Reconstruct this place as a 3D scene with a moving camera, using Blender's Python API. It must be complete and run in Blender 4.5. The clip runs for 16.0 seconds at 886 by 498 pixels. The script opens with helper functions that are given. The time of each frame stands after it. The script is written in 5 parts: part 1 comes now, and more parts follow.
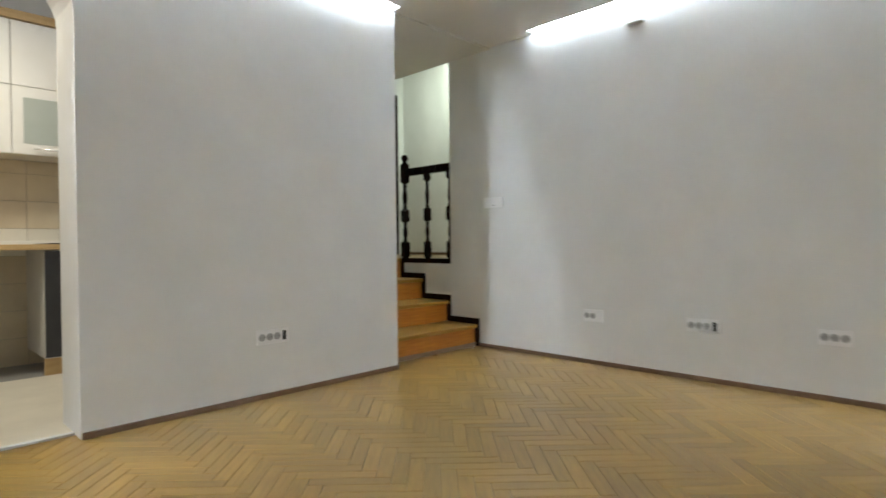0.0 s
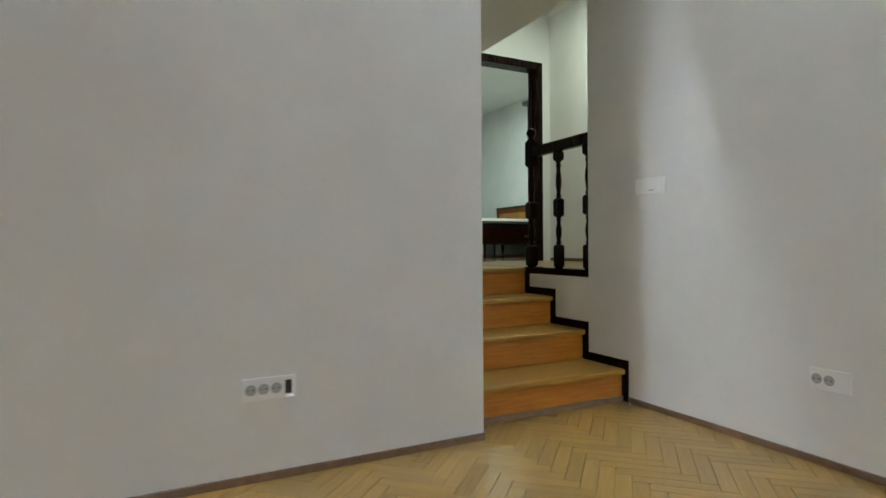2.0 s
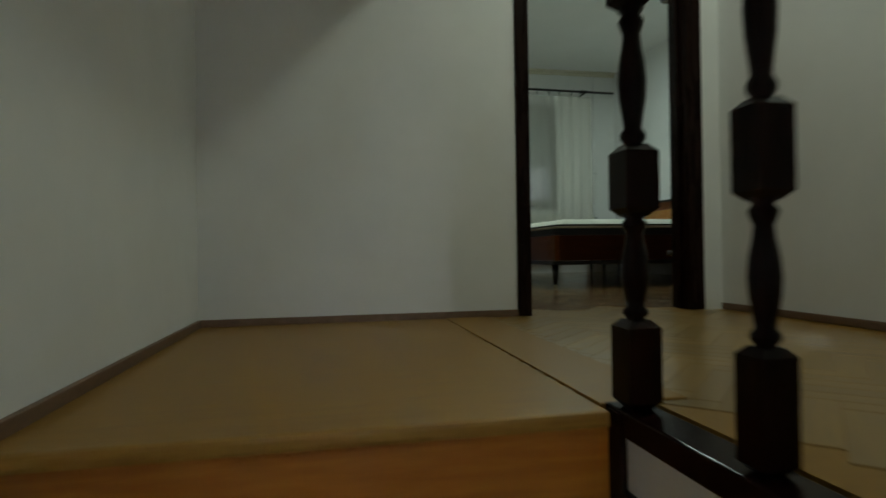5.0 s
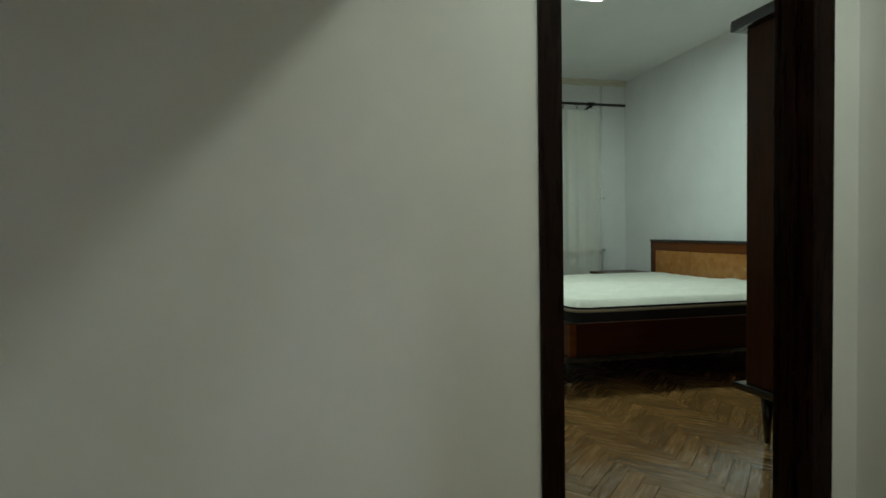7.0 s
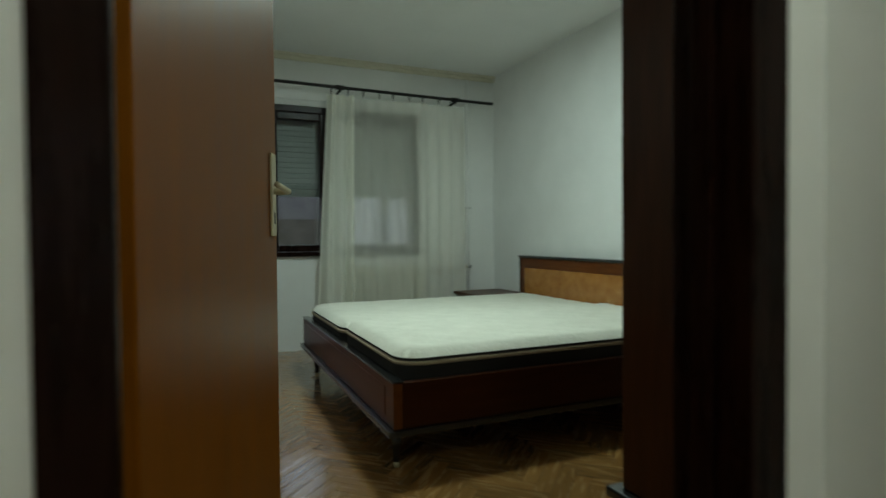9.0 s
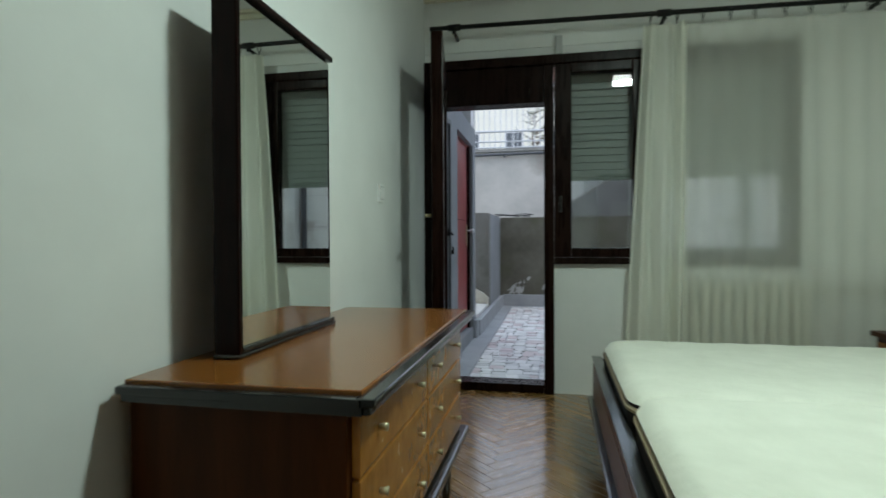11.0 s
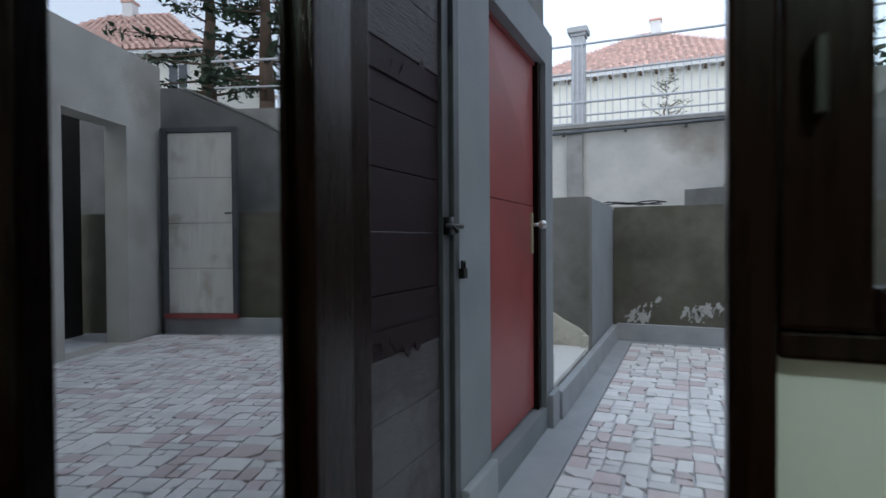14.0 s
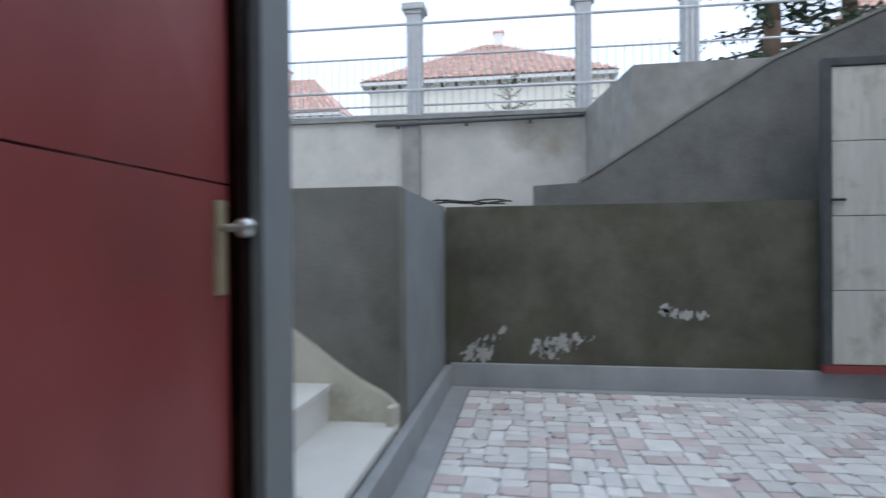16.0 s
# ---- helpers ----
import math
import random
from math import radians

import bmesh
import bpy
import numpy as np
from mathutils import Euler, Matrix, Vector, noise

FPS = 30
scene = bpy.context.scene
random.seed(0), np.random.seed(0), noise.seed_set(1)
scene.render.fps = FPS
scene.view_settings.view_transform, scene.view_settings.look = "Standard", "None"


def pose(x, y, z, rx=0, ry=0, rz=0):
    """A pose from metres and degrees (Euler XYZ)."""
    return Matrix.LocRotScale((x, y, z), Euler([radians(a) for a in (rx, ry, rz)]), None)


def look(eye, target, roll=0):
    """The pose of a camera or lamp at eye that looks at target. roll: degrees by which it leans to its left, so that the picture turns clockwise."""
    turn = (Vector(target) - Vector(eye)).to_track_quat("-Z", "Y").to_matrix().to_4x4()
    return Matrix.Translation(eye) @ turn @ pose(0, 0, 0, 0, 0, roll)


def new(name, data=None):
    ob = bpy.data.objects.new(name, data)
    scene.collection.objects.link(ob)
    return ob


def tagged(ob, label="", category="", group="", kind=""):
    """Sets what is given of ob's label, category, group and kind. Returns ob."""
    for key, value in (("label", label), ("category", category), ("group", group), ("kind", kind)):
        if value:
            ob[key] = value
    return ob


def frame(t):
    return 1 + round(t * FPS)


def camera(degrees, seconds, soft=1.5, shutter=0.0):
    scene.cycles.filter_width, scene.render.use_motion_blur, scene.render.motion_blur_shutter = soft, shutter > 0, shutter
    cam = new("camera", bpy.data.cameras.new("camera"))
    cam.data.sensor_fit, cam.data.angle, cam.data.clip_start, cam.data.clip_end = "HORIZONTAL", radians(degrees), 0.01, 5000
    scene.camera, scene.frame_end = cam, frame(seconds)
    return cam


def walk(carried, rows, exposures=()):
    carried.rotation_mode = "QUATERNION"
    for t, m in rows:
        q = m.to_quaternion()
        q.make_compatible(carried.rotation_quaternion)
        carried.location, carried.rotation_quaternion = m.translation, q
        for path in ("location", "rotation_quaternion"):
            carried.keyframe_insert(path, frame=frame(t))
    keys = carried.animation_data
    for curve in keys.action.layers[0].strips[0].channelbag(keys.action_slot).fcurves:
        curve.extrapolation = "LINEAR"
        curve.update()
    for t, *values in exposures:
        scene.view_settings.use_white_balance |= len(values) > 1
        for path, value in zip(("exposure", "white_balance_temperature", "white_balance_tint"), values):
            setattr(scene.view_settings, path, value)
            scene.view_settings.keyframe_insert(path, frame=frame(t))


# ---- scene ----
cam = camera(76.5, 16.0, 1.5, 0.5)
PATH = [
    (0, (0.528, 0.170, 0.890), (1.963, 1.563, 0.868), -0.6),
    (0.5, (0.798, 0.367, 0.880), (2.060, 1.918, 0.871), -0.5),
    (1, (1.071, 0.559, 0.880), (2.238, 2.183, 0.874), -0.7),
    (1.5, (1.436, 0.701, 0.918), (2.379, 2.465, 0.903), -0.5),
    (2, (1.795, 0.918, 0.900), (2.702, 2.700, 0.891), -0.4),
    (2.5, (2.137, 1.181, 0.942), (3.169, 2.895, 0.938), -0.1),
    (3, (2.589, 1.573, 0.967), (3.622, 3.285, 0.969), -0.5),
    (3.5, (2.918, 2.004, 0.966), (3.904, 3.745, 0.966), -0.8),
    (4, (3.222, 2.394, 0.983), (4.118, 4.182, 0.975), -0.8),
    (4.5, (3.518, 2.888, 1.008), (4.128, 4.793, 1.006), -0.7),
    (5, (3.690, 3.343, 1.033), (4.080, 5.305, 1.046), -0.8),
    (5.2, (3.749, 3.510, 1.033), (4.072, 5.484, 1.047), -0.9),
    (5.6, (3.811, 3.749, 1.25), (4.132, 5.723, 1.206), -0.8),
    (6.2, (3.857, 4.038, 1.483), (4.203, 6.007, 1.438), -0.7),
    (6.8, (3.899, 4.264, 1.710), (4.324, 6.217, 1.640), -0.8),
    (7.3, (4.000, 4.490, 1.735), (4.462, 6.434, 1.690), -1.2),
    (7.5, (4.030, 4.549, 1.748), (4.604, 6.464, 1.712), -1.4),
    (8, (4.109, 4.687, 1.81), (5.062, 6.445, 1.776), -1.2),
    (8.5, (4.379, 4.882, 1.769), (5.383, 6.611, 1.731), -1.2),
    (9, (4.646, 5.195, 1.782), (5.444, 7.028, 1.741), -0.5),
    (9.5, (4.848, 5.589, 1.785), (5.419, 7.506, 1.757), -0.3),
    (10, (5.011, 5.927, 1.763), (5.283, 7.908, 1.730), -0.4),
    (10.2, (5.080, 6.059, 1.771), (5.196, 8.055, 1.737), -0.4),
    (12.3, (5.245, 7.699, 1.788), (4.547, 9.573, 1.758), -0.1),
    (12.5, (5.235, 7.845, 1.795), (4.559, 9.727, 1.768), 0.0),
    (13, (5.234, 8.433, 1.783), (4.575, 10.321, 1.757), -0.2),
    (13.5, (5.174, 9.019, 1.790), (4.449, 10.883, 1.759), -0.4),
    (14, (5.083, 9.545, 1.793), (4.282, 11.378, 1.763), -0.4),
    (14.5, (5.010, 10.078, 1.801), (4.133, 11.875, 1.781), -0.5),
    (15, (4.887, 10.565, 1.785), (4.040, 12.377, 1.770), -0.5),
    (15.5, (4.883, 10.921, 1.803), (4.294, 12.832, 1.790), -0.3),
    (16, (5.004, 11.377, 1.831), (4.702, 13.354, 1.819), -0.5),
]
walk(cam, [(t, look(eye, target, roll)) for t, eye, target, roll in PATH],
     [(0.0, -0.05), (0.5, -0.2), (1.5, -0.22), (2.0, -0.3), (2.5, -0.45), (3.0, -0.5), (3.5, -0.55), (4.0, -0.62), (4.5, -0.85), (5.0, -1.2), (7.3, -0.85), (8.0, -0.8), (8.5, -0.75), (9.0, -0.85),
      (9.5, -0.8), (10.2, -0.5), (12.3, -0.6), (13.5, -0.68), (14.5, -0.7), (16.0, -0.66)])

# ---- light ----
world = bpy.data.worlds.new("sky")
scene.world = world
world.use_nodes = True
wn = world.node_tree
sky = wn.nodes.new("ShaderNodeTexSky")
sky.sky_type, sky.sun_disc, sky.sun_elevation, sky.sun_rotation = "NISHITA", False, radians(38), radians(140)
veil = wn.nodes.new("ShaderNodeMix")
veil.data_type = "RGBA"
veil.inputs[0].default_value = 0.75
veil.inputs[7].default_value = (7.9, 9.2, 11.2, 1)
wn.links.new(sky.outputs[0], veil.inputs[6])
wn.links.new(veil.outputs[2], wn.nodes["Background"].inputs[0])
wn.nodes["Background"].inputs[1].default_value = 0.275
sun = new("sun", bpy.data.lights.new("sun", "SUN"))
sun.data.energy, sun.data.angle, sun.data.color = 0.9, radians(25), (1, 0.96, 0.9)
sun.matrix_world = look((0, 0, 30), (-8, 12, 10))


# the plan's numbers below are taken to metres by PLAN, those of the bedroom and patio by REAR
PLAN = Matrix.Scale(1.03, 4)
REAR = PLAN @ Matrix.Translation((4.27, 4.74, 0.717)) @ Matrix.Scale(1.14, 4) @ Matrix.Translation((-4.27, -4.74, -0.72))


def area_lamp(name, place, target, watts, sx, sy, colour, to_metres):
    lamp = bpy.data.lights.new(name, "AREA")
    lamp.energy, lamp.shape, lamp.size, lamp.size_y, lamp.color = watts, "RECTANGLE", sx, sy, colour
    ob = new(name, lamp)
    ob.matrix_world = look(to_metres @ Vector(place), to_metres @ Vector(target))
    return ob


area_lamp("hall_lamp_light", (4.8, 4.45, 3.2), (4.8, 4.451, 0), 20, 0.2, 0.2, (0.86, 1.0, 0.8), PLAN)
area_lamp("bedroom_lamp_light", (5.58, 7.56, 3.0), (5.58, 7.561, 0), 52, 0.23, 0.23, (0.77, 1.0, 0.9), REAR)
# the kitchen light is an added, unseen source
area_lamp("kitchen_lamp_light", (0.6, 4.1, 2.5), (0.6, 4.101, 0), 29.5, 0.3, 0.3, (1.0, 0.93, 0.78), PLAN)


# ---- materials ----
def mat(name, c1, c2, rough=0.5, scale=6.0, stretch=(1, 1, 1), bump=0.15, metal=0.0, rnd=0.0, island=False, fine=90.0, coat=0.0,
        stain=None, stain_scale=0.8, stain_at=(0.52, 0.68), turn=0.0, depth=0.002, spread=(0.3, 0.7), spec=0.5):
    """A surface with grain at two scales, relief, uneven gloss, piece-to-piece change and stains with a shape of their own."""
    m = bpy.data.materials.new(name)
    m.use_nodes = True
    t = m.node_tree
    b = t.nodes["Principled BSDF"]
    add, link = t.nodes.new, t.links.new
    co = add("ShaderNodeTexCoord")
    mp = add("ShaderNodeMapping")
    mp.inputs["Scale"].default_value = stretch
    mp.inputs["Rotation"].default_value = (0, 0, turn)
    link(co.outputs["Object"], mp.inputs["Vector"])
    n1 = add("ShaderNodeTexNoise")
    n1.inputs["Scale"].default_value, n1.inputs["Detail"].default_value, n1.inputs["Roughness"].default_value = scale, 6, 0.6
    n2 = add("ShaderNodeTexNoise")
    n2.inputs["Scale"].default_value, n2.inputs["Detail"].default_value = fine, 4
    link(mp.outputs[0], n1.inputs["Vector"])
    link(mp.outputs[0], n2.inputs["Vector"])
    ramp = add("ShaderNodeValToRGB")
    ramp.color_ramp.elements[0].position, ramp.color_ramp.elements[1].position = spread
    ramp.color_ramp.elements[0].color, ramp.color_ramp.elements[1].color = (*c1, 1), (*c2, 1)
    link(n1.outputs["Fac"], ramp.inputs[0])
    colour = ramp.outputs[0]
    if rnd:
        src = add("ShaderNodeNewGeometry").outputs["Random Per Island"] if island else add("ShaderNodeObjectInfo").outputs["Random"]
        shift = add("ShaderNodeVectorMath")
        shift.operation = "MULTIPLY_ADD"
        shift.inputs[1].default_value, shift.inputs[2].default_value = (37, 19, 53), (0, 0, 0)
        link(src, shift.inputs[0])
        plus = add("ShaderNodeVectorMath")
        link(mp.outputs[0], plus.inputs[0])
        link(shift.outputs[0], plus.inputs[1])
        link(plus.outputs[0], n1.inputs["Vector"])
        hsv = add("ShaderNodeHueSaturation")
        rg = add("ShaderNodeMapRange")
        rg.inputs["To Min"].default_value, rg.inputs["To Max"].default_value = 1 - rnd, 1 + rnd
        link(src, rg.inputs[0])
        link(rg.outputs[0], hsv.inputs["Value"])
        link(colour, hsv.inputs["Color"])
        colour = hsv.outputs[0]
    if stain:
        n3 = add("ShaderNodeTexNoise")
        n3.inputs["Scale"].default_value, n3.inputs["Detail"].default_value, n3.inputs["Roughness"].default_value = stain_scale, 7, 0.62
        link(co.outputs["Object"], n3.inputs["Vector"])
        rs = add("ShaderNodeMapRange")
        rs.inputs["From Min"].default_value, rs.inputs["From Max"].default_value = stain_at
        link(n3.outputs["Fac"], rs.inputs[0])
        mix = add("ShaderNodeMix")
        mix.data_type = "RGBA"
        link(rs.outputs[0], mix.inputs[0])
        link(colour, mix.inputs[6])
        mix.inputs[7].default_value = (*stain, 1)
        colour = mix.outputs[2]
    link(colour, b.inputs["Base Color"])
    rr = add("ShaderNodeMapRange")
    rr.inputs["To Min"].default_value, rr.inputs["To Max"].default_value = rough * 0.8, min(1, rough * 1.25)
    link(n1.outputs["Fac"], rr.inputs[0])
    link(rr.outputs[0], b.inputs["Roughness"])
    b.inputs["Metallic"].default_value = metal
    b.inputs["Specular IOR Level"].default_value = spec
    b.inputs["Coat Weight"].default_value = coat
    b.inputs["Coat Roughness"].default_value = 0.12
    if bump:
        bp = add("ShaderNodeBump")
        bp.inputs["Strength"].default_value, bp.inputs["Distance"].default_value = bump, depth
        link(n2.outputs["Fac"], bp.inputs["Height"])
        link(bp.outputs[0], b.inputs["Normal"])
    return m


def glow(name, colour, strength):
    m = bpy.data.materials.new(name)
    m.use_nodes = True
    b = m.node_tree.nodes["Principled BSDF"]
    b.inputs["Base Color"].default_value = (0.8, 0.8, 0.8, 1)
    b.inputs["Emission Color"].default_value = (*colour, 1)
    b.inputs["Emission Strength"].default_value = strength
    return m


def glass(name, tint=(1, 1, 1), rough=0.0, ior=1.65):
    m = bpy.data.materials.new(name)
    m.use_nodes = True
    t = m.node_tree
    out = t.nodes["Material Output"]
    t.nodes.remove(t.nodes["Principled BSDF"])
    tr, gl, mx, fr = (t.nodes.new(k) for k in ("ShaderNodeBsdfTransparent", "ShaderNodeBsdfGlossy", "ShaderNodeMixShader", "ShaderNodeFresnel"))
    tr.inputs[0].default_value = (*tint, 1)
    gl.inputs["Roughness"].default_value = rough
    fr.inputs[0].default_value = ior
    t.links.new(fr.outputs[0], mx.inputs[0])
    t.links.new(tr.outputs[0], mx.inputs[1])
    t.links.new(gl.outputs[0], mx.inputs[2])
    t.links.new(mx.outputs[0], out.inputs[0])
    return m


def cloth(name, colour, see):
    m = mat(name, tuple(c * 0.93 for c in colour), colour, 0.9, 14, (1, 1, 0.2), 0.25, fine=500)
    t = m.node_tree
    b, out = t.nodes["Principled BSDF"], t.nodes["Material Output"]
    tr, tl, m1, m2 = (t.nodes.new(k) for k in ("ShaderNodeBsdfTransparent", "ShaderNodeBsdfTranslucent", "ShaderNodeMixShader", "ShaderNodeMixShader"))
    tl.inputs[0].default_value = (*colour, 1)
    m1.inputs[0].default_value, m2.inputs[0].default_value = 0.45, see
    t.links.new(b.outputs[0], m1.inputs[1])
    t.links.new(tl.outputs[0], m1.inputs[2])
    t.links.new(m1.outputs[0], m2.inputs[1])
    t.links.new(tr.outputs[0], m2.inputs[2])
    t.links.new(m2.outputs[0], out.inputs[0])
    return m


M_WALL = mat("painted_plaster", (0.76, 0.76, 0.75), (0.82, 0.82, 0.81), 0.75, 3, bump=0.12, fine=140, stain=(0.74, 0.74, 0.72), stain_at=(0.55, 0.8))
M_CEIL = mat("white_ceiling_paint", (0.78, 0.78, 0.77), (0.83, 0.83, 0.82), 0.8, 2, bump=0.08, fine=160)
M_CREAM = mat("cream_plaster_cornice", (0.68, 0.64, 0.5), (0.75, 0.71, 0.58), 0.7, 8)
OAK1, OAK2 = (0.215, 0.119, 0.026), (0.315, 0.185, 0.048)
M_PARQ = mat("oak_parquet_block", OAK1, OAK2, 0.3, 4, (1.5, 14, 1), 0.12, rnd=0.17, fine=60, depth=0.001, coat=0.25)
M_PARQ_J = mat("oak_parquet", OAK1, OAK2, 0.3, 4, (1.5, 14, 1), 0.12, rnd=0.17, island=True, fine=60, depth=0.001, coat=0.25)
M_BPARQ = mat("worn_oak_parquet_block", (0.18, 0.085, 0.023), (0.285, 0.15, 0.047), 0.26, 4, (1.5, 14, 1), 0.2, rnd=0.22, fine=40, depth=0.0015, coat=0.75)
M_BPARQ_J = mat("worn_oak_parquet", (0.18, 0.085, 0.023), (0.285, 0.15, 0.047), 0.26, 4, (1.5, 14, 1), 0.2, rnd=0.22, island=True, fine=40, depth=0.0015, coat=0.75)
M_JOINT = mat("dark_floor_joint", (0.17, 0.095, 0.024), (0.24, 0.135, 0.034), 0.7)
M_TREAD = mat("oak_tread", (0.225, 0.112, 0.02), (0.315, 0.168, 0.033), 0.36, 5, (1.2, 16, 16), 0.12, coat=0.06, spec=0.15, stain=(0.26, 0.135, 0.035), stain_scale=5, stain_at=(0.6, 0.8))
M_RISER = mat("orange_oak_riser", (0.3, 0.098, 0.01), (0.42, 0.155, 0.02), 0.36, 5, (1.2, 16, 16), 0.1, coat=0.06, spec=0.35)
M_DARK = mat("dark_stained_wood", (0.005, 0.0016, 0.0014), (0.014, 0.004, 0.0032), 0.2, 6, (8, 8, 1), 0.1, spec=0.1)
M_FRAME = mat("dark_brown_varnished_frame", (0.005, 0.0018, 0.0012), (0.015, 0.0048, 0.003), 0.27, 6, (8, 8, 0.8), 0.12, spec=0.11)
M_BASEB = mat("brown_baseboard", (0.13, 0.075, 0.045), (0.2, 0.12, 0.075), 0.45, 6, (4, 4, 10))
M_DOOR = mat("orange_veneer_door", (0.18, 0.055, 0.0028), (0.235, 0.078, 0.0055), 0.42, 3, (6, 6, 0.6), 0.06, coat=0.0, spec=0.12)
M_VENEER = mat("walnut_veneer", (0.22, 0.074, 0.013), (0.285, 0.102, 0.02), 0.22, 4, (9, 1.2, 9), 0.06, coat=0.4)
# the same walnut with upright grain, shade on the sides put into its colour
M_VENV = mat("walnut_veneer_shaded", (0.048, 0.0135, 0.003), (0.078, 0.023, 0.0055), 0.34, 4, (9, 9, 1), 0.06, coat=0.02, spec=0.13)
# footboard veneer darkened: the shade on the side rails is in the colour
M_VENBED_SHADE = mat("reddish_walnut_veneer_shaded", (0.03, 0.007, 0.0018), (0.05, 0.0125, 0.003), 0.3, 4, (1.2, 9, 9), 0.05, coat=0.05, spec=0.14)
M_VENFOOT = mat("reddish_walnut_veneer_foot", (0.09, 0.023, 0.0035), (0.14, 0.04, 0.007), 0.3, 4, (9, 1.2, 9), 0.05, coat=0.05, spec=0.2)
M_BURL = mat("burl_veneer", (0.3, 0.11, 0.017), (0.46, 0.2, 0.04), 0.25, 14, (1, 1, 1), 0.05, coat=0.4)
M_BLACK = mat("black_lacquer", (0.008, 0.008, 0.008), (0.018, 0.018, 0.018), 0.22, 10, bump=0.03, coat=0.4)
M_MATT = mat("quilted_white_fabric", (0.7, 0.69, 0.6), (0.78, 0.77, 0.68), 0.9, 9, bump=0.6, fine=45, depth=0.006)
M_MSIDE = mat("black_mattress_fabric", (0.008, 0.007, 0.006), (0.014, 0.013, 0.012), 0.8, 30, bump=0.3)
M_MBAND = mat("beige_mattress_band", (0.3, 0.24, 0.16), (0.38, 0.31, 0.21), 0.8, 30)
M_BRASS = mat("aged_brass", (0.5, 0.44, 0.28), (0.6, 0.54, 0.37), 0.38, 20, metal=0.55)
M_STEEL = mat("brushed_steel", (0.5, 0.5, 0.5), (0.62, 0.62, 0.62), 0.3, 20, metal=1.0)
M_PLATE = mat("white_switch_plastic", (0.87, 0.87, 0.87), (0.9, 0.9, 0.9), 0.3, 10, bump=0.02)
M_PLUG = mat("grey_plastic", (0.4, 0.4, 0.4), (0.46, 0.46, 0.46), 0.4, 10)
# near-black that paints the shade of holes and unlit rooms
M_HOLE = mat("recess_shade", (0.02, 0.02, 0.02), (0.035, 0.03, 0.03), 0.7)
M_IRON = mat("black_iron", (0.012, 0.012, 0.012), (0.025, 0.024, 0.022), 0.4, 20, metal=0.5)
M_RAD = mat("cream_radiator_enamel", (0.66, 0.64, 0.54), (0.72, 0.7, 0.6), 0.4, 8)
M_GLASS = glass("window_glass", (0.93, 0.96, 0.95))
# IOR set far above real glass to brighten the pane's reflection
M_GLASS2 = glass("boosted_mirror_door_glass", (0.85, 0.9, 0.88), 0.0, 13.0)
M_MIRROR = mat("mirror_silver", (0.86, 0.9, 0.87), (0.87, 0.91, 0.88), 0.015, 1, bump=0, metal=1.0)
M_SHEER = cloth("sheer_curtain", (0.94, 0.93, 0.85), 0.46)
M_SHEER2 = cloth("gathered_curtain", (0.95, 0.94, 0.86), 0.04)
M_SLAT = mat("grey_shutter_slat", (0.22, 0.23, 0.22), (0.28, 0.29, 0.28), 0.45, 10)
M_KWHITE = mat("white_lacquered_front", (0.78, 0.77, 0.72), (0.82, 0.81, 0.77), 0.25, 4, bump=0.02)
M_KDARK = mat("anthracite_front", (0.025, 0.026, 0.03), (0.04, 0.041, 0.046), 0.4, 6, bump=0.05)
M_KWOOD = mat("light_oak_laminate", (0.45, 0.3, 0.13), (0.58, 0.41, 0.2), 0.4, 5, (1, 9, 9))
M_KFROST = mat("frosted_cabinet_glass", (0.36, 0.4, 0.36), (0.42, 0.46, 0.42), 0.35, 3, bump=0.02)
M_TILE = mat("beige_wall_tile", (0.58, 0.5, 0.36), (0.66, 0.58, 0.43), 0.2, 5, bump=0.03, rnd=0.05)
M_TILEW = mat("white_wall_tile", (0.7, 0.68, 0.6), (0.76, 0.74, 0.66), 0.2, 5, bump=0.03, rnd=0.04)
M_GROUT = mat("grey_grout", (0.38, 0.35, 0.3), (0.45, 0.42, 0.36), 0.9)
M_KCREAM = mat("cream_floor_layer", (0.68, 0.63, 0.52), (0.76, 0.71, 0.6), 0.4, 5, stain=(0.6, 0.55, 0.45))
M_KFLOOR = mat("grey_kitchen_floor", (0.25, 0.24, 0.22), (0.33, 0.32, 0.29), 0.5, 9)
M_LED = glow("led_strip", (0.78, 0.9, 1.0), 168)
# second strip, added only to brighten the walls evenly
M_LED_FILL = glow("led_strip_fill", (0.78, 0.9, 1.0), 66)
M_PANEL = glow("lamp_diffuser", (0.95, 1.0, 0.97), 14)
M_CONC = mat("weathered_grey_concrete", (0.19, 0.185, 0.17), (0.28, 0.275, 0.257), 0.9, 4, bump=0.5, fine=60, stain=(0.13, 0.125, 0.1), stain_at=(0.5, 0.72), depth=0.004)
M_CONCD = mat("mossy_dark_concrete", (0.07, 0.066, 0.048), (0.15, 0.143, 0.112), 0.92, 3, bump=0.6, fine=70, stain=(0.08, 0.082, 0.045), stain_scale=1.4, depth=0.004)
M_GROUTP = mat("pale_paving_joint", (0.56, 0.56, 0.57), (0.66, 0.66, 0.67), 0.9, 12, bump=0.4)
M_FLAKE = mat("bare_white_render", (0.385, 0.385, 0.364), (0.476, 0.476, 0.455), 0.9, 12, bump=0.4)
M_CONCM = mat("brownish_concrete", (0.15, 0.145, 0.125), (0.23, 0.22, 0.195), 0.92, 3, bump=0.5, fine=60, stain=(0.1, 0.1, 0.075), stain_scale=1.2, depth=0.004)
M_CONCU = mat("dark_rough_concrete", (0.13, 0.13, 0.125), (0.2, 0.2, 0.19), 0.95, 5, bump=0.7, fine=50, depth=0.006)
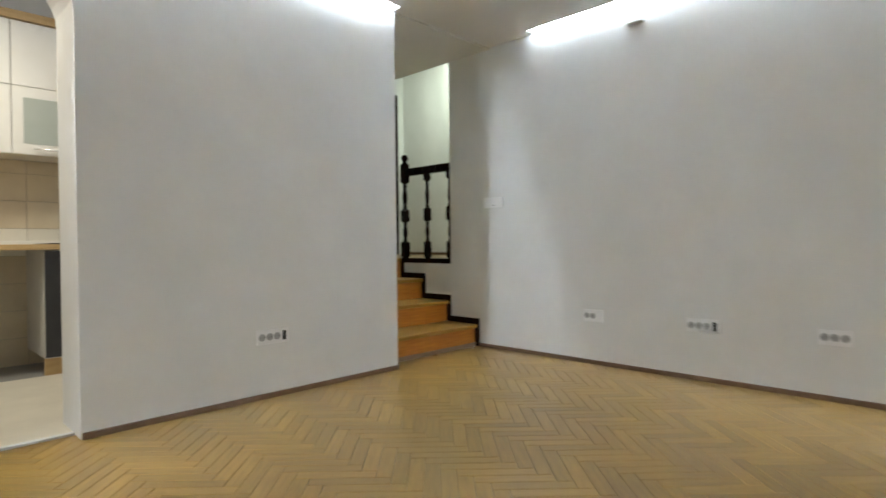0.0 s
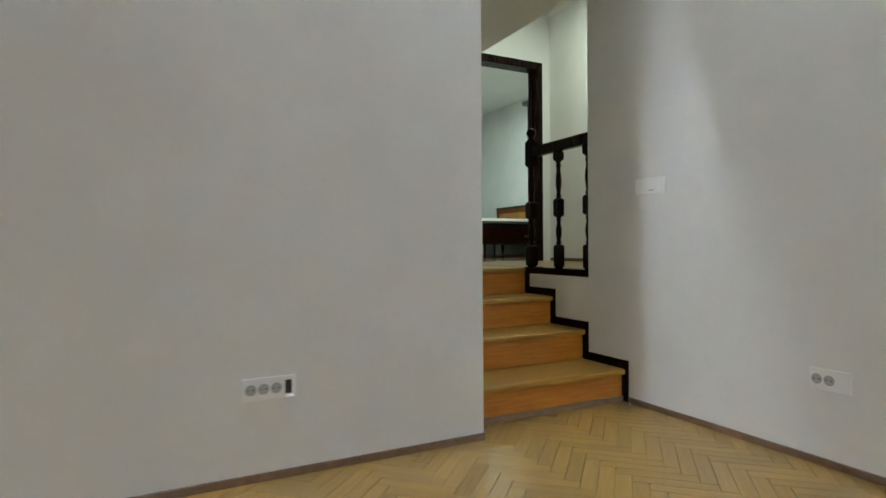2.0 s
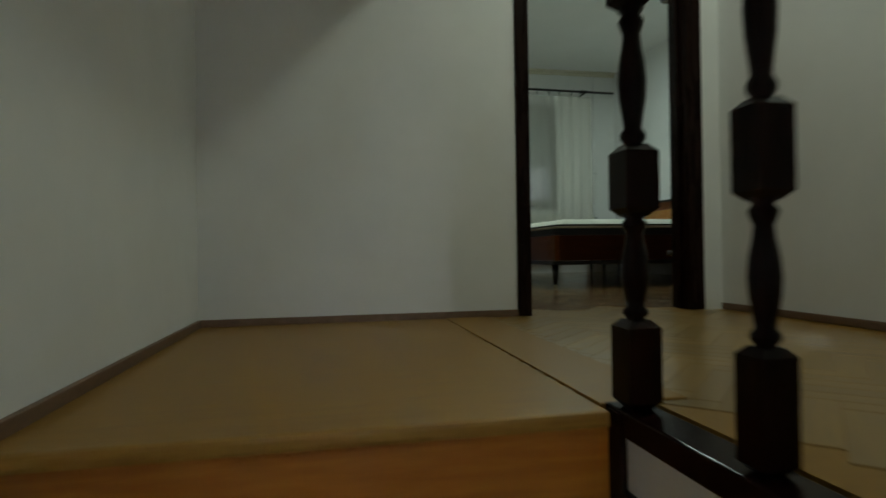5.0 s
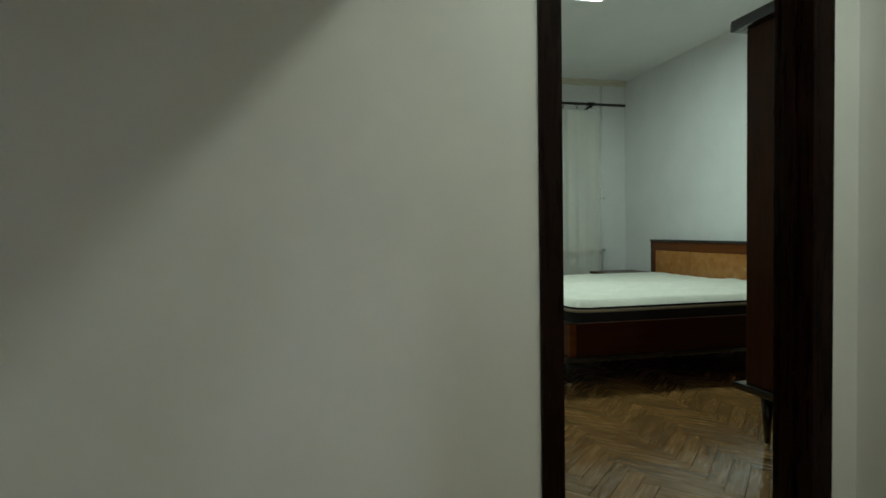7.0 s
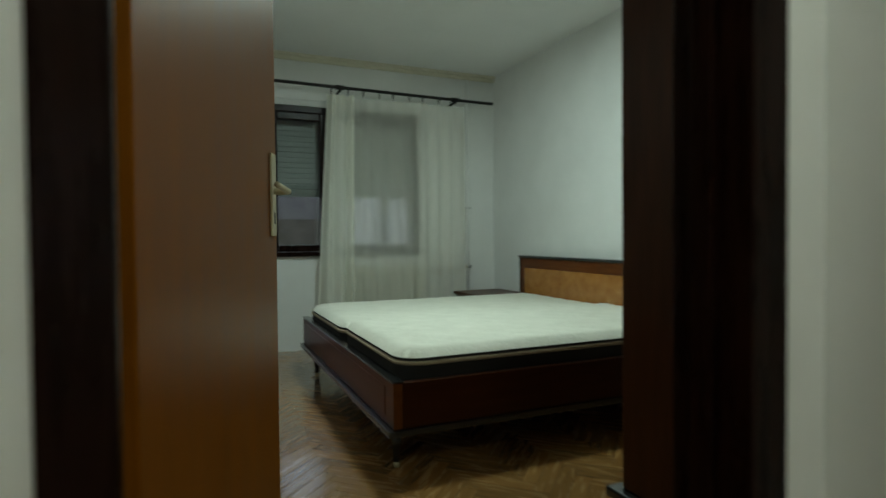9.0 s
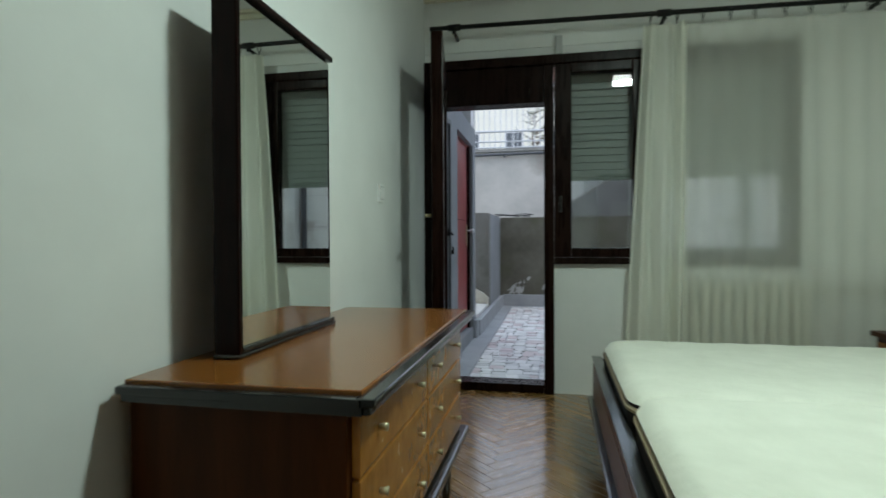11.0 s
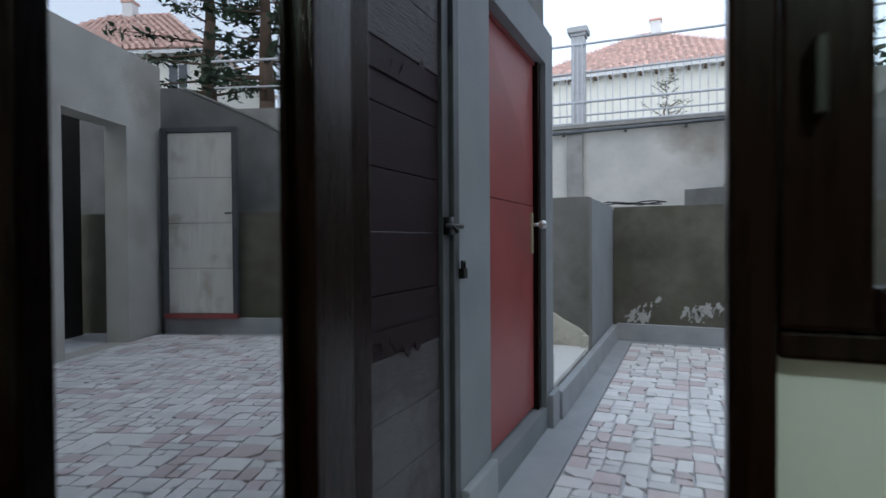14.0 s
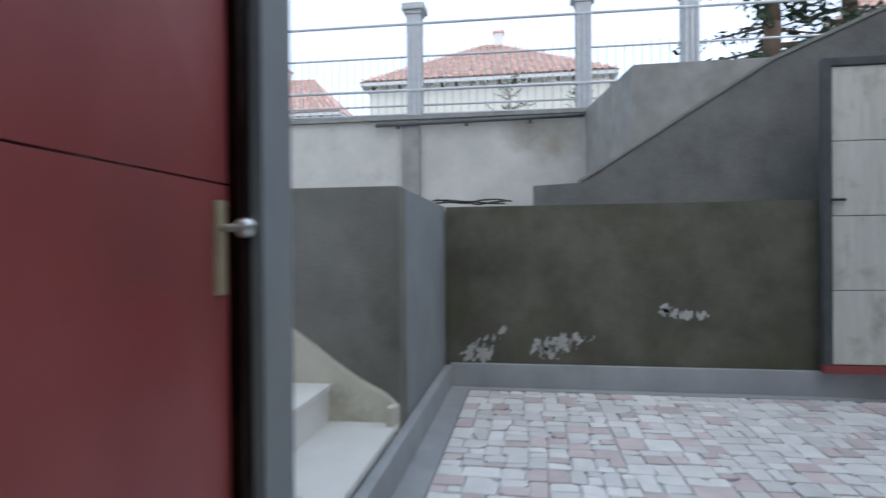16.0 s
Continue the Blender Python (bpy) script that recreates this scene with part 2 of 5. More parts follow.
M_CONCL = mat("pale_plastered_wall", (0.4, 0.39, 0.36), (0.52, 0.5, 0.46), 0.9, 2.2, bump=0.4, fine=70, stain=(0.27, 0.24, 0.2), stain_scale=0.9, stain_at=(0.53, 0.75), depth=0.004)
M_PAINTG = mat("grey_painted_plaster", (0.2, 0.215, 0.225), (0.265, 0.28, 0.29), 0.75, 3, bump=0.3, fine=80, stain=(0.25, 0.25, 0.24), depth=0.003)
M_CURB = mat("grey_cement_screed", (0.31, 0.325, 0.335), (0.4, 0.415, 0.425), 0.8, 4, bump=0.35, fine=90, stain=(0.25, 0.25, 0.25), depth=0.002)
M_STONE = mat("white_marble_offcut", (0.7, 0.69, 0.67), (0.82, 0.81, 0.79), 0.5, 9, bump=0.25, rnd=0.1, fine=50)
M_STONEP = mat("pink_marble_offcut", (0.56, 0.475, 0.465), (0.68, 0.595, 0.58), 0.5, 9, bump=0.25, rnd=0.14, fine=50)
M_STONE_J = mat("white_marble_paving", (0.7, 0.69, 0.67), (0.82, 0.81, 0.79), 0.5, 9, bump=0.25, rnd=0.14, island=True, fine=50)
M_STONEP_J = mat("pink_marble_paving", (0.56, 0.475, 0.465), (0.68, 0.595, 0.58), 0.5, 9, bump=0.25, rnd=0.14, island=True, fine=50)
M_MARBLE = mat("white_marble_step", (0.68, 0.67, 0.63), (0.78, 0.77, 0.73), 0.35, 4, bump=0.08)
M_STRING = mat("cream_cement_stringer", (0.5, 0.47, 0.38), (0.6, 0.57, 0.47), 0.85, 5, bump=0.5, fine=40, stain=(0.34, 0.3, 0.22), stain_scale=4, depth=0.006)
M_FELT = mat("flaking_dark_brown_paint", (0.016, 0.0075, 0.0105), (0.027, 0.013, 0.017), 0.42, 5, (1, 3, 30), 0.6, depth=0.003, spec=0.1)
M_PLANK = mat("weathered_grey_brown_plank", (0.036, 0.027, 0.03), (0.08, 0.068, 0.072), 0.55, 4, (14, 1.2, 14), 1.0, fine=22, stain=(0.12, 0.115, 0.115), stain_scale=2.2, stain_at=(0.5, 0.6), rnd=0.15, depth=0.005, spec=0.4)
M_METALG = mat("grey_painted_steel", (0.06, 0.066, 0.072), (0.1, 0.106, 0.112), 0.5, 9, bump=0.1, metal=0.2)
M_RED = mat("oxide_red_sheet_metal", (0.25, 0.04, 0.04), (0.33, 0.07, 0.065), 0.42, 3, (1, 1, 0.5), 0.1, fine=30, stain=(0.2, 0.05, 0.045), stain_scale=1.5)
M_WPLANK = mat("worn_white_plank", (0.55, 0.54, 0.49), (0.66, 0.65, 0.6), 0.7, 3, (12, 12, 1), 0.3, stain=(0.38, 0.35, 0.3), stain_scale=3)
M_RAIL = mat("galvanised_rail", (0.42, 0.43, 0.45), (0.55, 0.56, 0.58), 0.45, 14, metal=0.5)
M_POST = mat("grey_concrete_post", (0.4, 0.4, 0.4), (0.5, 0.5, 0.5), 0.85, 8, bump=0.4)
# roof red and house cream are paled: bright haze is in the colours
M_ROOF = mat("hazed_red_roof_tile", (0.6, 0.36, 0.29), (0.74, 0.5, 0.42), 0.8, 9, rnd=0.2, island=True)
M_HOUSE = mat("cream_house_render", (0.8, 0.77, 0.66), (0.86, 0.83, 0.74), 0.85, 1.5)
M_HWHITE = mat("white_house_trim", (0.75, 0.75, 0.73), (0.8, 0.8, 0.78), 0.7, 3)
M_HWIN = mat("dark_house_window", (0.06, 0.07, 0.08), (0.1, 0.11, 0.12), 0.1, 2, bump=0)
M_BARK = mat("brown_bark", (0.07, 0.045, 0.03), (0.14, 0.09, 0.06), 0.9, 9, (1, 1, 0.3), 0.8, depth=0.01)
M_NEEDLE = mat("dark_conifer_needles", (0.018, 0.04, 0.02), (0.045, 0.08, 0.04), 0.7, 5, rnd=0.35, island=True)
M_LEAF = mat("pale_green_leaves", (0.08, 0.11, 0.04), (0.13, 0.16, 0.06), 0.7, 5, rnd=0.3, island=True)
M_ASPH = mat("street_asphalt", (0.045, 0.045, 0.047), (0.06, 0.06, 0.062), 0.9, 5, bump=0.5)

# ---- building helpers ----
INV = {}


def thing(name, place, label, category, group="", kind=""):
    ob = new(name)
    ob.location = place
    INV[ob] = Matrix.Translation(place).inverted()
    return tagged(ob, label, category, group, kind)


def part(name, bm, material, parent=None, label="", bev=0.0, smooth=False, segs=2):
    if bev:
        bmesh.ops.remove_doubles(bm, verts=bm.verts, dist=1e-5)
        edges = [e for e in bm.edges if len(e.link_faces) == 2 and e.calc_face_angle(0) > 0.5]
        bmesh.ops.bevel(bm, geom=edges, offset=bev, segments=segs, profile=0.6, affect="EDGES", clamp_overlap=True)
    me = bpy.data.meshes.new(name)
    bmesh.ops.recalc_face_normals(bm, faces=bm.faces)
    bm.to_mesh(me)
    bm.free()
    me.materials.append(material)
    if smooth:
        me.polygons.foreach_set("use_smooth", [True] * len(me.polygons))
    ob = new(name, me)
    if parent is not None:
        ob.parent = parent
        if parent in INV:
            ob.matrix_parent_inverse = INV[parent]
    if label:
        ob["label"] = label
    return ob


def add_box(bm, x0, x1, y0, y1, z0, z1):
    v = [bm.verts.new(p) for p in ((x0, y0, z0), (x1, y0, z0), (x1, y1, z0), (x0, y1, z0), (x0, y0, z1), (x1, y0, z1), (x1, y1, z1), (x0, y1, z1))]
    for f in ((3, 2, 1, 0), (4, 5, 6, 7), (0, 1, 5, 4), (1, 2, 6, 5), (2, 3, 7, 6), (3, 0, 4, 7)):
        bm.faces.new([v[i] for i in f])


def box(name, parent, material, x0, x1, y0, y1, z0, z1, bev=0.003, label=""):
    bm = bmesh.new()
    add_box(bm, x0, x1, y0, y1, z0, z1)
    return part(name, bm, material, parent, label, bev)


def add_prism(bm, outline, axis, a, b):
    """A prism: outline in the plane across the axis, from a to b along it."""
    def at(p, q, c):
        return {"x": (c, p, q), "y": (p, c, q), "z": (p, q, c)}[axis]
    lo = [bm.verts.new(at(p, q, a)) for p, q in outline]
    hi = [bm.verts.new(at(p, q, b)) for p, q in outline]
    n = len(outline)
    bm.faces.new(lo[::-1])
    bm.faces.new(hi)
    for i in range(n):
        bm.faces.new((lo[i], lo[(i + 1) % n], hi[(i + 1) % n], hi[i]))


def prism(name, parent, material, outline, axis, a, b, bev=0.003, label=""):
    bm = bmesh.new()
    add_prism(bm, outline, axis, a, b)
    return part(name, bm, material, parent, label, bev)


def add_lathe(bm, cx, cy, profile, segs=18):
    rings = [[bm.verts.new((cx + r * math.cos(2 * math.pi * k / segs), cy + r * math.sin(2 * math.pi * k / segs), z)) for k in range(segs)] for r, z in profile]
    for a, b in zip(rings, rings[1:]):
        for k in range(segs):
            bm.faces.new((a[k], a[(k + 1) % segs], b[(k + 1) % segs], b[k]))
    bm.faces.new(rings[0][::-1])
    bm.faces.new(rings[-1])


def add_rod(bm, p, q, r, segs=10, r2=None):
    p, q = Vector(p), Vector(q)
    d = q - p
    m = Matrix.Translation((p + q) / 2) @ d.to_track_quat("Z", "Y").to_matrix().to_4x4()
    bmesh.ops.create_cone(bm, cap_ends=True, segments=segs, radius1=r, radius2=r if r2 is None else r2, depth=d.length, matrix=m)


def add_tube(bm, pts, r, segs=10):
    """A round tube through the points."""
    pts = [Vector(p) for p in pts]
    rings = []
    for k, p in enumerate(pts):
        d = (pts[min(k + 1, len(pts) - 1)] - pts[max(k - 1, 0)]).normalized()
        q = d.to_track_quat("Z", "Y").to_matrix()
        rings.append([bm.verts.new(p + q @ Vector((r * math.cos(2 * math.pi * j / segs), r * math.sin(2 * math.pi * j / segs), 0))) for j in range(segs)])
    for a, b in zip(rings, rings[1:]):
        for j in range(segs):
            bm.faces.new((a[j], a[(j + 1) % segs], b[(j + 1) % segs], b[j]))
    bm.faces.new(rings[0][::-1])
    bm.faces.new(rings[-1])


def rod(name, parent, material, p, q, r, segs=10, r2=None, label=""):
    bm = bmesh.new()
    add_rod(bm, p, q, r, segs, r2)
    return part(name, bm, material, parent, label, smooth=segs > 8)


def wall(name, material, axis, u0, u1, t0, t1, z0, z1, holes=(), label=""):
    """A wall that runs along an axis from u0 to u1, t0 to t1 thick, with openings (u0, u1, z0, z1) through it."""
    us = sorted({u0, u1, *(h[0] for h in holes), *(h[1] for h in holes)})
    zs = sorted({z0, z1, *(h[2] for h in holes), *(h[3] for h in holes)})
    bm = bmesh.new()
    for a, b in zip(us, us[1:]):
        for c, d in zip(zs, zs[1:]):
            if any(h[0] <= (a + b) / 2 <= h[1] and h[2] <= (c + d) / 2 <= h[3] for h in holes):
                continue
            if axis == "x":
                add_box(bm, a, b, t0, t1, c, d)
            else:
                add_box(bm, t0, t1, a, b, c, d)
    bmesh.ops.remove_doubles(bm, verts=bm.verts, dist=1e-5)
    ob = part(name, bm, material)
    return tagged(ob, label or "white painted plaster wall", "wall", kind="structure")


def slab(name, material, x0, x1, y0, y1, z0, z1, label, category):
    return tagged(box(name, None, material, x0, x1, y0, y1, z0, z1, 0), label, category, kind="structure")

# ---- living room, stairs and hall: structure ----
FL, G = 0.72, 0.69
CL, CS, CH, CB = 2.445, 2.43, 3.25, 3.06
XR, YL, YF, XS = 4.08, 3.076, 5.606, 3.065
slab("floor_living", M_JOINT, -3.2, 4.1, -3.2, 3.2, -0.2, -0.012, "dark bed under the herringbone oak parquet", "floor")
wall("wall_living_north", M_WALL, "x", -3.2, 3.055, YL, YL + 0.32, 0, CL + 0.3, [(0.205, 1.175, 0, 2.15)], "white plaster wall with an arched kitchen opening")
wall("wall_living_east", M_WALL, "y", -3.2, 3.535, XR, XR + 0.12, 0, CH)
wall("wall_living_south", M_WALL, "x", -3.2, XR, -3.35, -3.2, 0, CL + 0.3)
wall("wall_living_west", M_WALL, "y", -3.2, YL, -3.35, -3.2, 0, CL + 0.3)
for cx, sgn in ((1.175, -1), (0.205, 1)):
    r = 0.24
    arc = [(cx + sgn * r * (1 - math.sin(a)), 2.15 - r * (1 - math.cos(a))) for a in [math.pi / 2 * k / 8 for k in range(9)]]
    tagged(prism("arch_fillet", None, M_WALL, [(cx, 2.15)] + arc, "y", YL + 0.001, YL + 0.319, 0), "rounded plaster corner of the arched opening", "wall", kind="structure")
bm = bmesh.new()
add_box(bm, -3.12, XR - 0.09, -3.12, YL - 0.09, CL, CL + 0.06)
add_box(bm, 3.04, XR, YL - 0.09, YL, CL, CL + 0.06)
add_box(bm, XR - 0.09, XR, 2.65, YL - 0.09, CL, CL + 0.06)
add_box(bm, -3.2, XR, -3.2, YL, CL + 0.16, CL + 0.3)
tagged(part("ceiling_living", bm, M_CEIL), "white dropped plasterboard ceiling with light slots", "ceiling", kind="structure")
bm = bmesh.new()
add_box(bm, XS, XR, YL, YF, CS, CS + 0.22)
tagged(part("ceiling_stairs", bm, M_CEIL), "low white ceiling over the stairs", "ceiling", kind="structure")
slab("ceiling_hall", M_CEIL, XR, 5.5, 2.3, YF, CH, CH + 0.2, "white hall ceiling", "ceiling")
wall("wall_over_stairs", M_WALL, "y", YL, YF, XR, XR + 0.05, CS + 0.22, CH)
wall("wall_stairs_west", M_WALL, "y", YL + 0.32, YF, 2.82, XS, 0, CS + 0.25)
wall("wall_hall_north", M_WALL, "x", 2.82, 7.6, YF, YF + 0.12, 0, 3.7, [(4.39, 5.298, FL - 0.205, 2.755)], "white plaster wall round the bedroom door")
wall("wall_hall_east", M_WALL, "y", 2.3, YF, 5.4, 5.52, 0, CH)
wall("wall_hall_south", M_WALL, "x", 4.2, 5.4, 2.3, 2.42, 0, CH)
wall("wall_under_railing", M_WALL, "y", 3.535, 4.19, XR, XR + 0.09, 0, FL - 0.04)
slab("floor_hall", M_TREAD, XR + 0.09, 5.4, 2.42, YF, FL - 0.2, FL - 0.002, "oak parquet floor of the hall", "floor")
slab("floor_doorway", M_TREAD, 4.391, 5.297, YF, YF + 0.15, FL - 0.2, FL - 0.002, "oak parquet floor in the doorway", "floor")
slab("floor_hall_edge", M_JOINT, XR, XR + 0.09, 4.19, YF, FL - 0.2, FL - 0.012, "dark bed under the hall parquet edge", "floor")


def led(name, x0, x1, y0, y1, along_y=False):
    """Two slim strips in a slot: one high up, one added as fill near its mouth beside the wall."""
    t = thing(name, ((x0 + x1) / 2, (y0 + y1) / 2, CL + 0.158), "white glowing strip light recessed along the ceiling edge", "strip light", "strip lights round the ceiling")
    box("channel", t, M_STEEL, x0, x1, y0, y1, CL + 0.135, CL + 0.158, 0.001)
    cx, cy = (x0 + x1) / 2, (y0 + y1) / 2
    if along_y:
        w = x1 - 0.02 if cx > 0 else x0 + 0.02
        box("diffuser", t, M_LED, cx - 0.01, cx + 0.01, y0 + 0.01, y1 - 0.01, CL + 0.12, CL + 0.134, 0.001)
        box("wall_side_diffuser", t, M_LED_FILL, w - 0.009, w + 0.009, y0 + 0.01, y1 - 0.01, CL + 0.012, CL + 0.029, 0.001)
        for k in range(6):
            y = y0 + (y1 - y0) * (k + 0.5) / 6
            box("clip", t, M_STEEL, w - 0.004, w + 0.004, y - 0.004, y + 0.004, CL + 0.0292, CL + 0.1348, 0)
    else:
        w = y1 - 0.02 if cy > 0 else y0 + 0.02
        box("diffuser", t, M_LED, x0 + 0.01, x1 - 0.01, cy - 0.01, cy + 0.01, CL + 0.12, CL + 0.134, 0.001)
        box("wall_side_diffuser", t, M_LED_FILL, x0 + 0.01, x1 - 0.01, w - 0.009, w + 0.009, CL + 0.012, CL + 0.029, 0.001)
        for k in range(6):
            x = x0 + (x1 - x0) * (k + 0.5) / 6
            box("clip", t, M_STEEL, x - 0.004, x + 0.004, w - 0.004, w + 0.004, CL + 0.0292, CL + 0.1348, 0)


led("strip_light", XR - 0.085, XR - 0.012, -3.1, 2.62, True)
led("strip_light", -3.0, 3.02, YL - 0.085, YL - 0.012)
# south and west strips are unseen, added to light the room from behind
led("strip_light", -3.0, XR - 0.1, -3.19, -3.13)
led("strip_light", -3.19, -3.13, -3.0, YL - 0.1, True)


def baseboard(pts_axis, u0, u1, t, z, h=0.03, inward=-1):
    bm = bmesh.new()
    a, b = (t, t + inward * 0.014) if inward > 0 else (t + inward * 0.014, t)
    if pts_axis == "x":
        add_box(bm, u0, u1, a, b, z, z + h)
    else:
        add_box(bm, a, b, u0, u1, z, z + h)
    tagged(part("baseboard", bm, M_BASEB, bev=0.003), "thin brown wooden baseboard along the wall", "baseboard", kind="structure")


baseboard("x", 1.18, 3.055, YL, 0)
baseboard("y", -3.2, 3.205, XR, 0)
baseboard("x", -3.2, 0.2, YL, 0)
baseboard("y", 4.12, YF - 0.014, XS, FL, inward=1)
baseboard("x", XS, 4.383, YF, FL)
baseboard("y", 2.42, YF - 0.014, 5.4, FL)

# ---- stairs ----
NOSE = [3.227, 3.552, 3.868, 4.155]
RISE = FL / 4
stairs = thing("staircase", (3.52, 3.6, 0), "four oak steps with orange risers and dark trim", "stairs")
for i, y in enumerate(NOSE):
    z = RISE * (i + 1)
    back = NOSE[i + 1] + 0.028 if i < 3 else YF
    x1 = XR - 0.002 if i < 3 else 4.06
    box("riser", stairs, M_RISER, XS + 0.002, XR - 0.002, y + 0.026, y + 0.05, z - RISE + (0.001 if i else 0.0), z - 0.03, 0.001)
    if i < 3:
        box("tread", stairs, M_TREAD, XS + 0.002, x1, y, back, z - 0.03, z, 0.009)
    else:
        box("tread", stairs, M_TREAD, XS + 0.002, x1, y, YF - 0.0015, FL - 0.0285, FL + 0.0015, 0.009)
box("skirting", stairs, M_BASEB, XS + 0.015, XR - 0.015, NOSE[0] + 0.012, NOSE[0] + 0.026, 0, 0.03, 0.002, "thin brown strip under the first riser")
for x0, x1 in ((XR - 0.013, XR - 0.001), (XS + 0.001, XS + 0.013)):
    left = x0 < 3.5
    for i, y in enumerate(NOSE):
        z = RISE * (i + 1)
        if left and i == 0:
            continue
        h = 0.05 if i < 3 else 0.0
        box("stepped_trim", stairs, M_DARK, x0, x1, y - 0.018, y + 0.03, z - RISE, z + h, 0.002, "dark brown stepped wall trim")
        if i < 3:
            box("stepped_trim", stairs, M_DARK, x0, x1, y + 0.031, NOSE[i + 1] - 0.019, z, z + h, 0.002, "dark brown stepped wall trim")
box("edge_strip", stairs, M_TREAD, 4.0605, 4.24, 4.2, YF - 0.001, FL - 0.02, FL + 0.004, 0.002, "oak strip between landing and hall")
# unseen fillers, added so that no sky light leaks up between the treads
for i, y in enumerate(NOSE[:3]):
    slab("stair_core_%d" % (i + 1), M_JOINT, XS + 0.002, XR - 0.002, y + 0.055, NOSE[i + 1] + 0.05, -0.2, RISE * (i + 1) - 0.032, "unseen filler under the step against light leaking up", "floor")
slab("stair_core", M_JOINT, XS + 0.002, XR - 0.002, 4.215, YF, 0, FL - 0.031, "unseen filler under the landing", "floor")


def turned(bm, cx, cy, z0, z1, w):
    """A slender vase turning between two square blocks."""
    h = z1 - z0
    prof = [(0.7, 0), (0.5, 0.03), (0.72, 0.07), (0.72, 0.1), (0.5, 0.14), (0.56, 0.2), (0.74, 0.34), (0.8, 0.46), (0.72, 0.58), (0.54, 0.7), (0.48, 0.78), (0.66, 0.84), (0.72, 0.87), (0.5, 0.91), (0.74, 0.95), (0.6, 1)]
    add_lathe(bm, cx, cy, [(r * w / 2, z0 + t * h) for r, t in prof], 18)


def square(bm, cx, cy, z0, z1, w):
    c = w * 0.22
    prof = [(w / 2 - c, z0), (w / 2, z0 + c), (w / 2, z1 - c), (w / 2 - c, z1)]
    rings = [[bm.verts.new((cx + sx * r, cy + sy * r, z)) for sx, sy in ((-1, -1), (1, -1), (1, 1), (-1, 1))] for r, z in prof]
    for a, b in zip(rings, rings[1:]):
        for k in range(4):
            bm.faces.new((a[k], a[(k + 1) % 4], b[(k + 1) % 4], b[k]))
    bm.faces.new(rings[0][::-1])
    bm.faces.new(rings[-1])


rail = thing("stair_railing", (4.03, 3.8, FL), "dark turned wooden railing beside the stair head", "railing")
RX = 4.106
box("base_rail", rail, M_DARK, 4.07, 4.142, 3.54, 4.2, FL - 0.039, FL + 0.006, 0.004)
box("handrail", rail, M_DARK, RX - 0.028, RX + 0.028, 3.537, 4.12, 1.495, 1.567, 0.012)


def post(name, y, w, newel):
    """Square foot, belly turning, chamfered block, vase turning and square head, one above the other."""
    bm = bmesh.new()
    square(bm, RX, y, FL + 0.006, 0.882, w)
    part(name + "_foot", bm, M_DARK, rail)
    bm = bmesh.new()
    turned(bm, RX, y, 0.877, 1.075, w)
    part(name + "_lower_turning", bm, M_DARK, rail, smooth=True)
    bm = bmesh.new()
    square(bm, RX, y, 1.062, 1.188, w)
    part(name + "_block", bm, M_DARK, rail)
    bm = bmesh.new()
    turned(bm, RX, y, 1.18, 1.44, w)
    part(name + "_upper_turning", bm, M_DARK, rail, smooth=True)
    bm = bmesh.new()
    square(bm, RX, y, 1.43, 1.622 if newel else 1.5, w)
    part(name + "_head", bm, M_DARK, rail)
    if newel:
        bm = bmesh.new()
        add_lathe(bm, RX, y, [(0.03, 1.618), (0.022, 1.63), (0.016, 1.638)] + [(0.034 * math.sin(a), 1.67 - 0.034 * math.cos(a)) for a in [0.4 + 2.7 * k / 9 for k in range(10)]], 18)
        part("ball_finial", bm, M_DARK, rail, smooth=True)


post("newel", 4.15, 0.062, True)
post("baluster", 3.848, 0.05, False)
post("baluster", 3.562, 0.05, False)

# ---- bedroom door ----
door = thing("door_1", (4.83, YF, FL), "dark brown door frame with an orange veneer door standing open", "door", kind="structure")
box("casing", door, M_FRAME, 4.384, 4.446, YF - 0.012, YF + 0.012, FL, 2.68, 0.003)
box("jamb", door, M_FRAME, 4.388, 4.42, YF + 0.0125, YF + 0.135, FL, 2.68, 0.003)
for n, x0, x1, z0, z1 in (("jamb", 5.226, 5.3, FL, 2.68), ("head_jamb", 4.388, 5.3, 2.68, 2.757)):
    box(n, door, M_FRAME, x0, x1, YF - 0.012, YF + 0.135, z0, z1, 0.003)
box("door_stop", door, M_FRAME, 5.214, 5.226, YF + 0.05, YF + 0.09, FL, 2.68, 0.002)
LEAF = Matrix.Translation((4.405, 5.64, FL)) @ Matrix.Rotation(math.atan2(6.305 - 5.64, 4.622 - 4.405), 4, "Z")
leaf = new("door_leaf")
tagged(leaf, "plain orange veneer bedroom door standing open", "door", kind="structure")
leaf.matrix_basis = LEAF
LW = 0.7
box("panel", leaf, M_DOOR, 0, LW, -0.02, 0.02, 0.01, 1.955, 0.003)
for s in (-1, 1):
    a, b = sorted((s * 0.0205, s * 0.026))
    pl = box("handle_plate", leaf, M_BRASS, LW - 0.068, LW - 0.027, a, b, 0.895, 1.07, 0.002, "pale brass handle plate")
    box("keyhole", pl, M_HOLE, LW - 0.053, LW - 0.043, *sorted((s * 0.0262, s * 0.027)), 0.92, 0.945, 0)
    bm = bmesh.new()
    add_rod(bm, (LW - 0.048, s * 0.024, 0.99), (LW - 0.048, s * 0.056, 0.99), 0.007, 12)
    add_tube(bm, [(LW - 0.04 - 0.085 * k / 10, s * (0.056 - 0.01 * (k / 10) ** 2 - 0.01 * max(0, 1 - k) ** 2), 0.99 + 0.008 * (k / 10) ** 2) for k in range(11)], 0.0062)
    part("lever", bm, M_BRASS, pl, "brass lever handle", smooth=True)
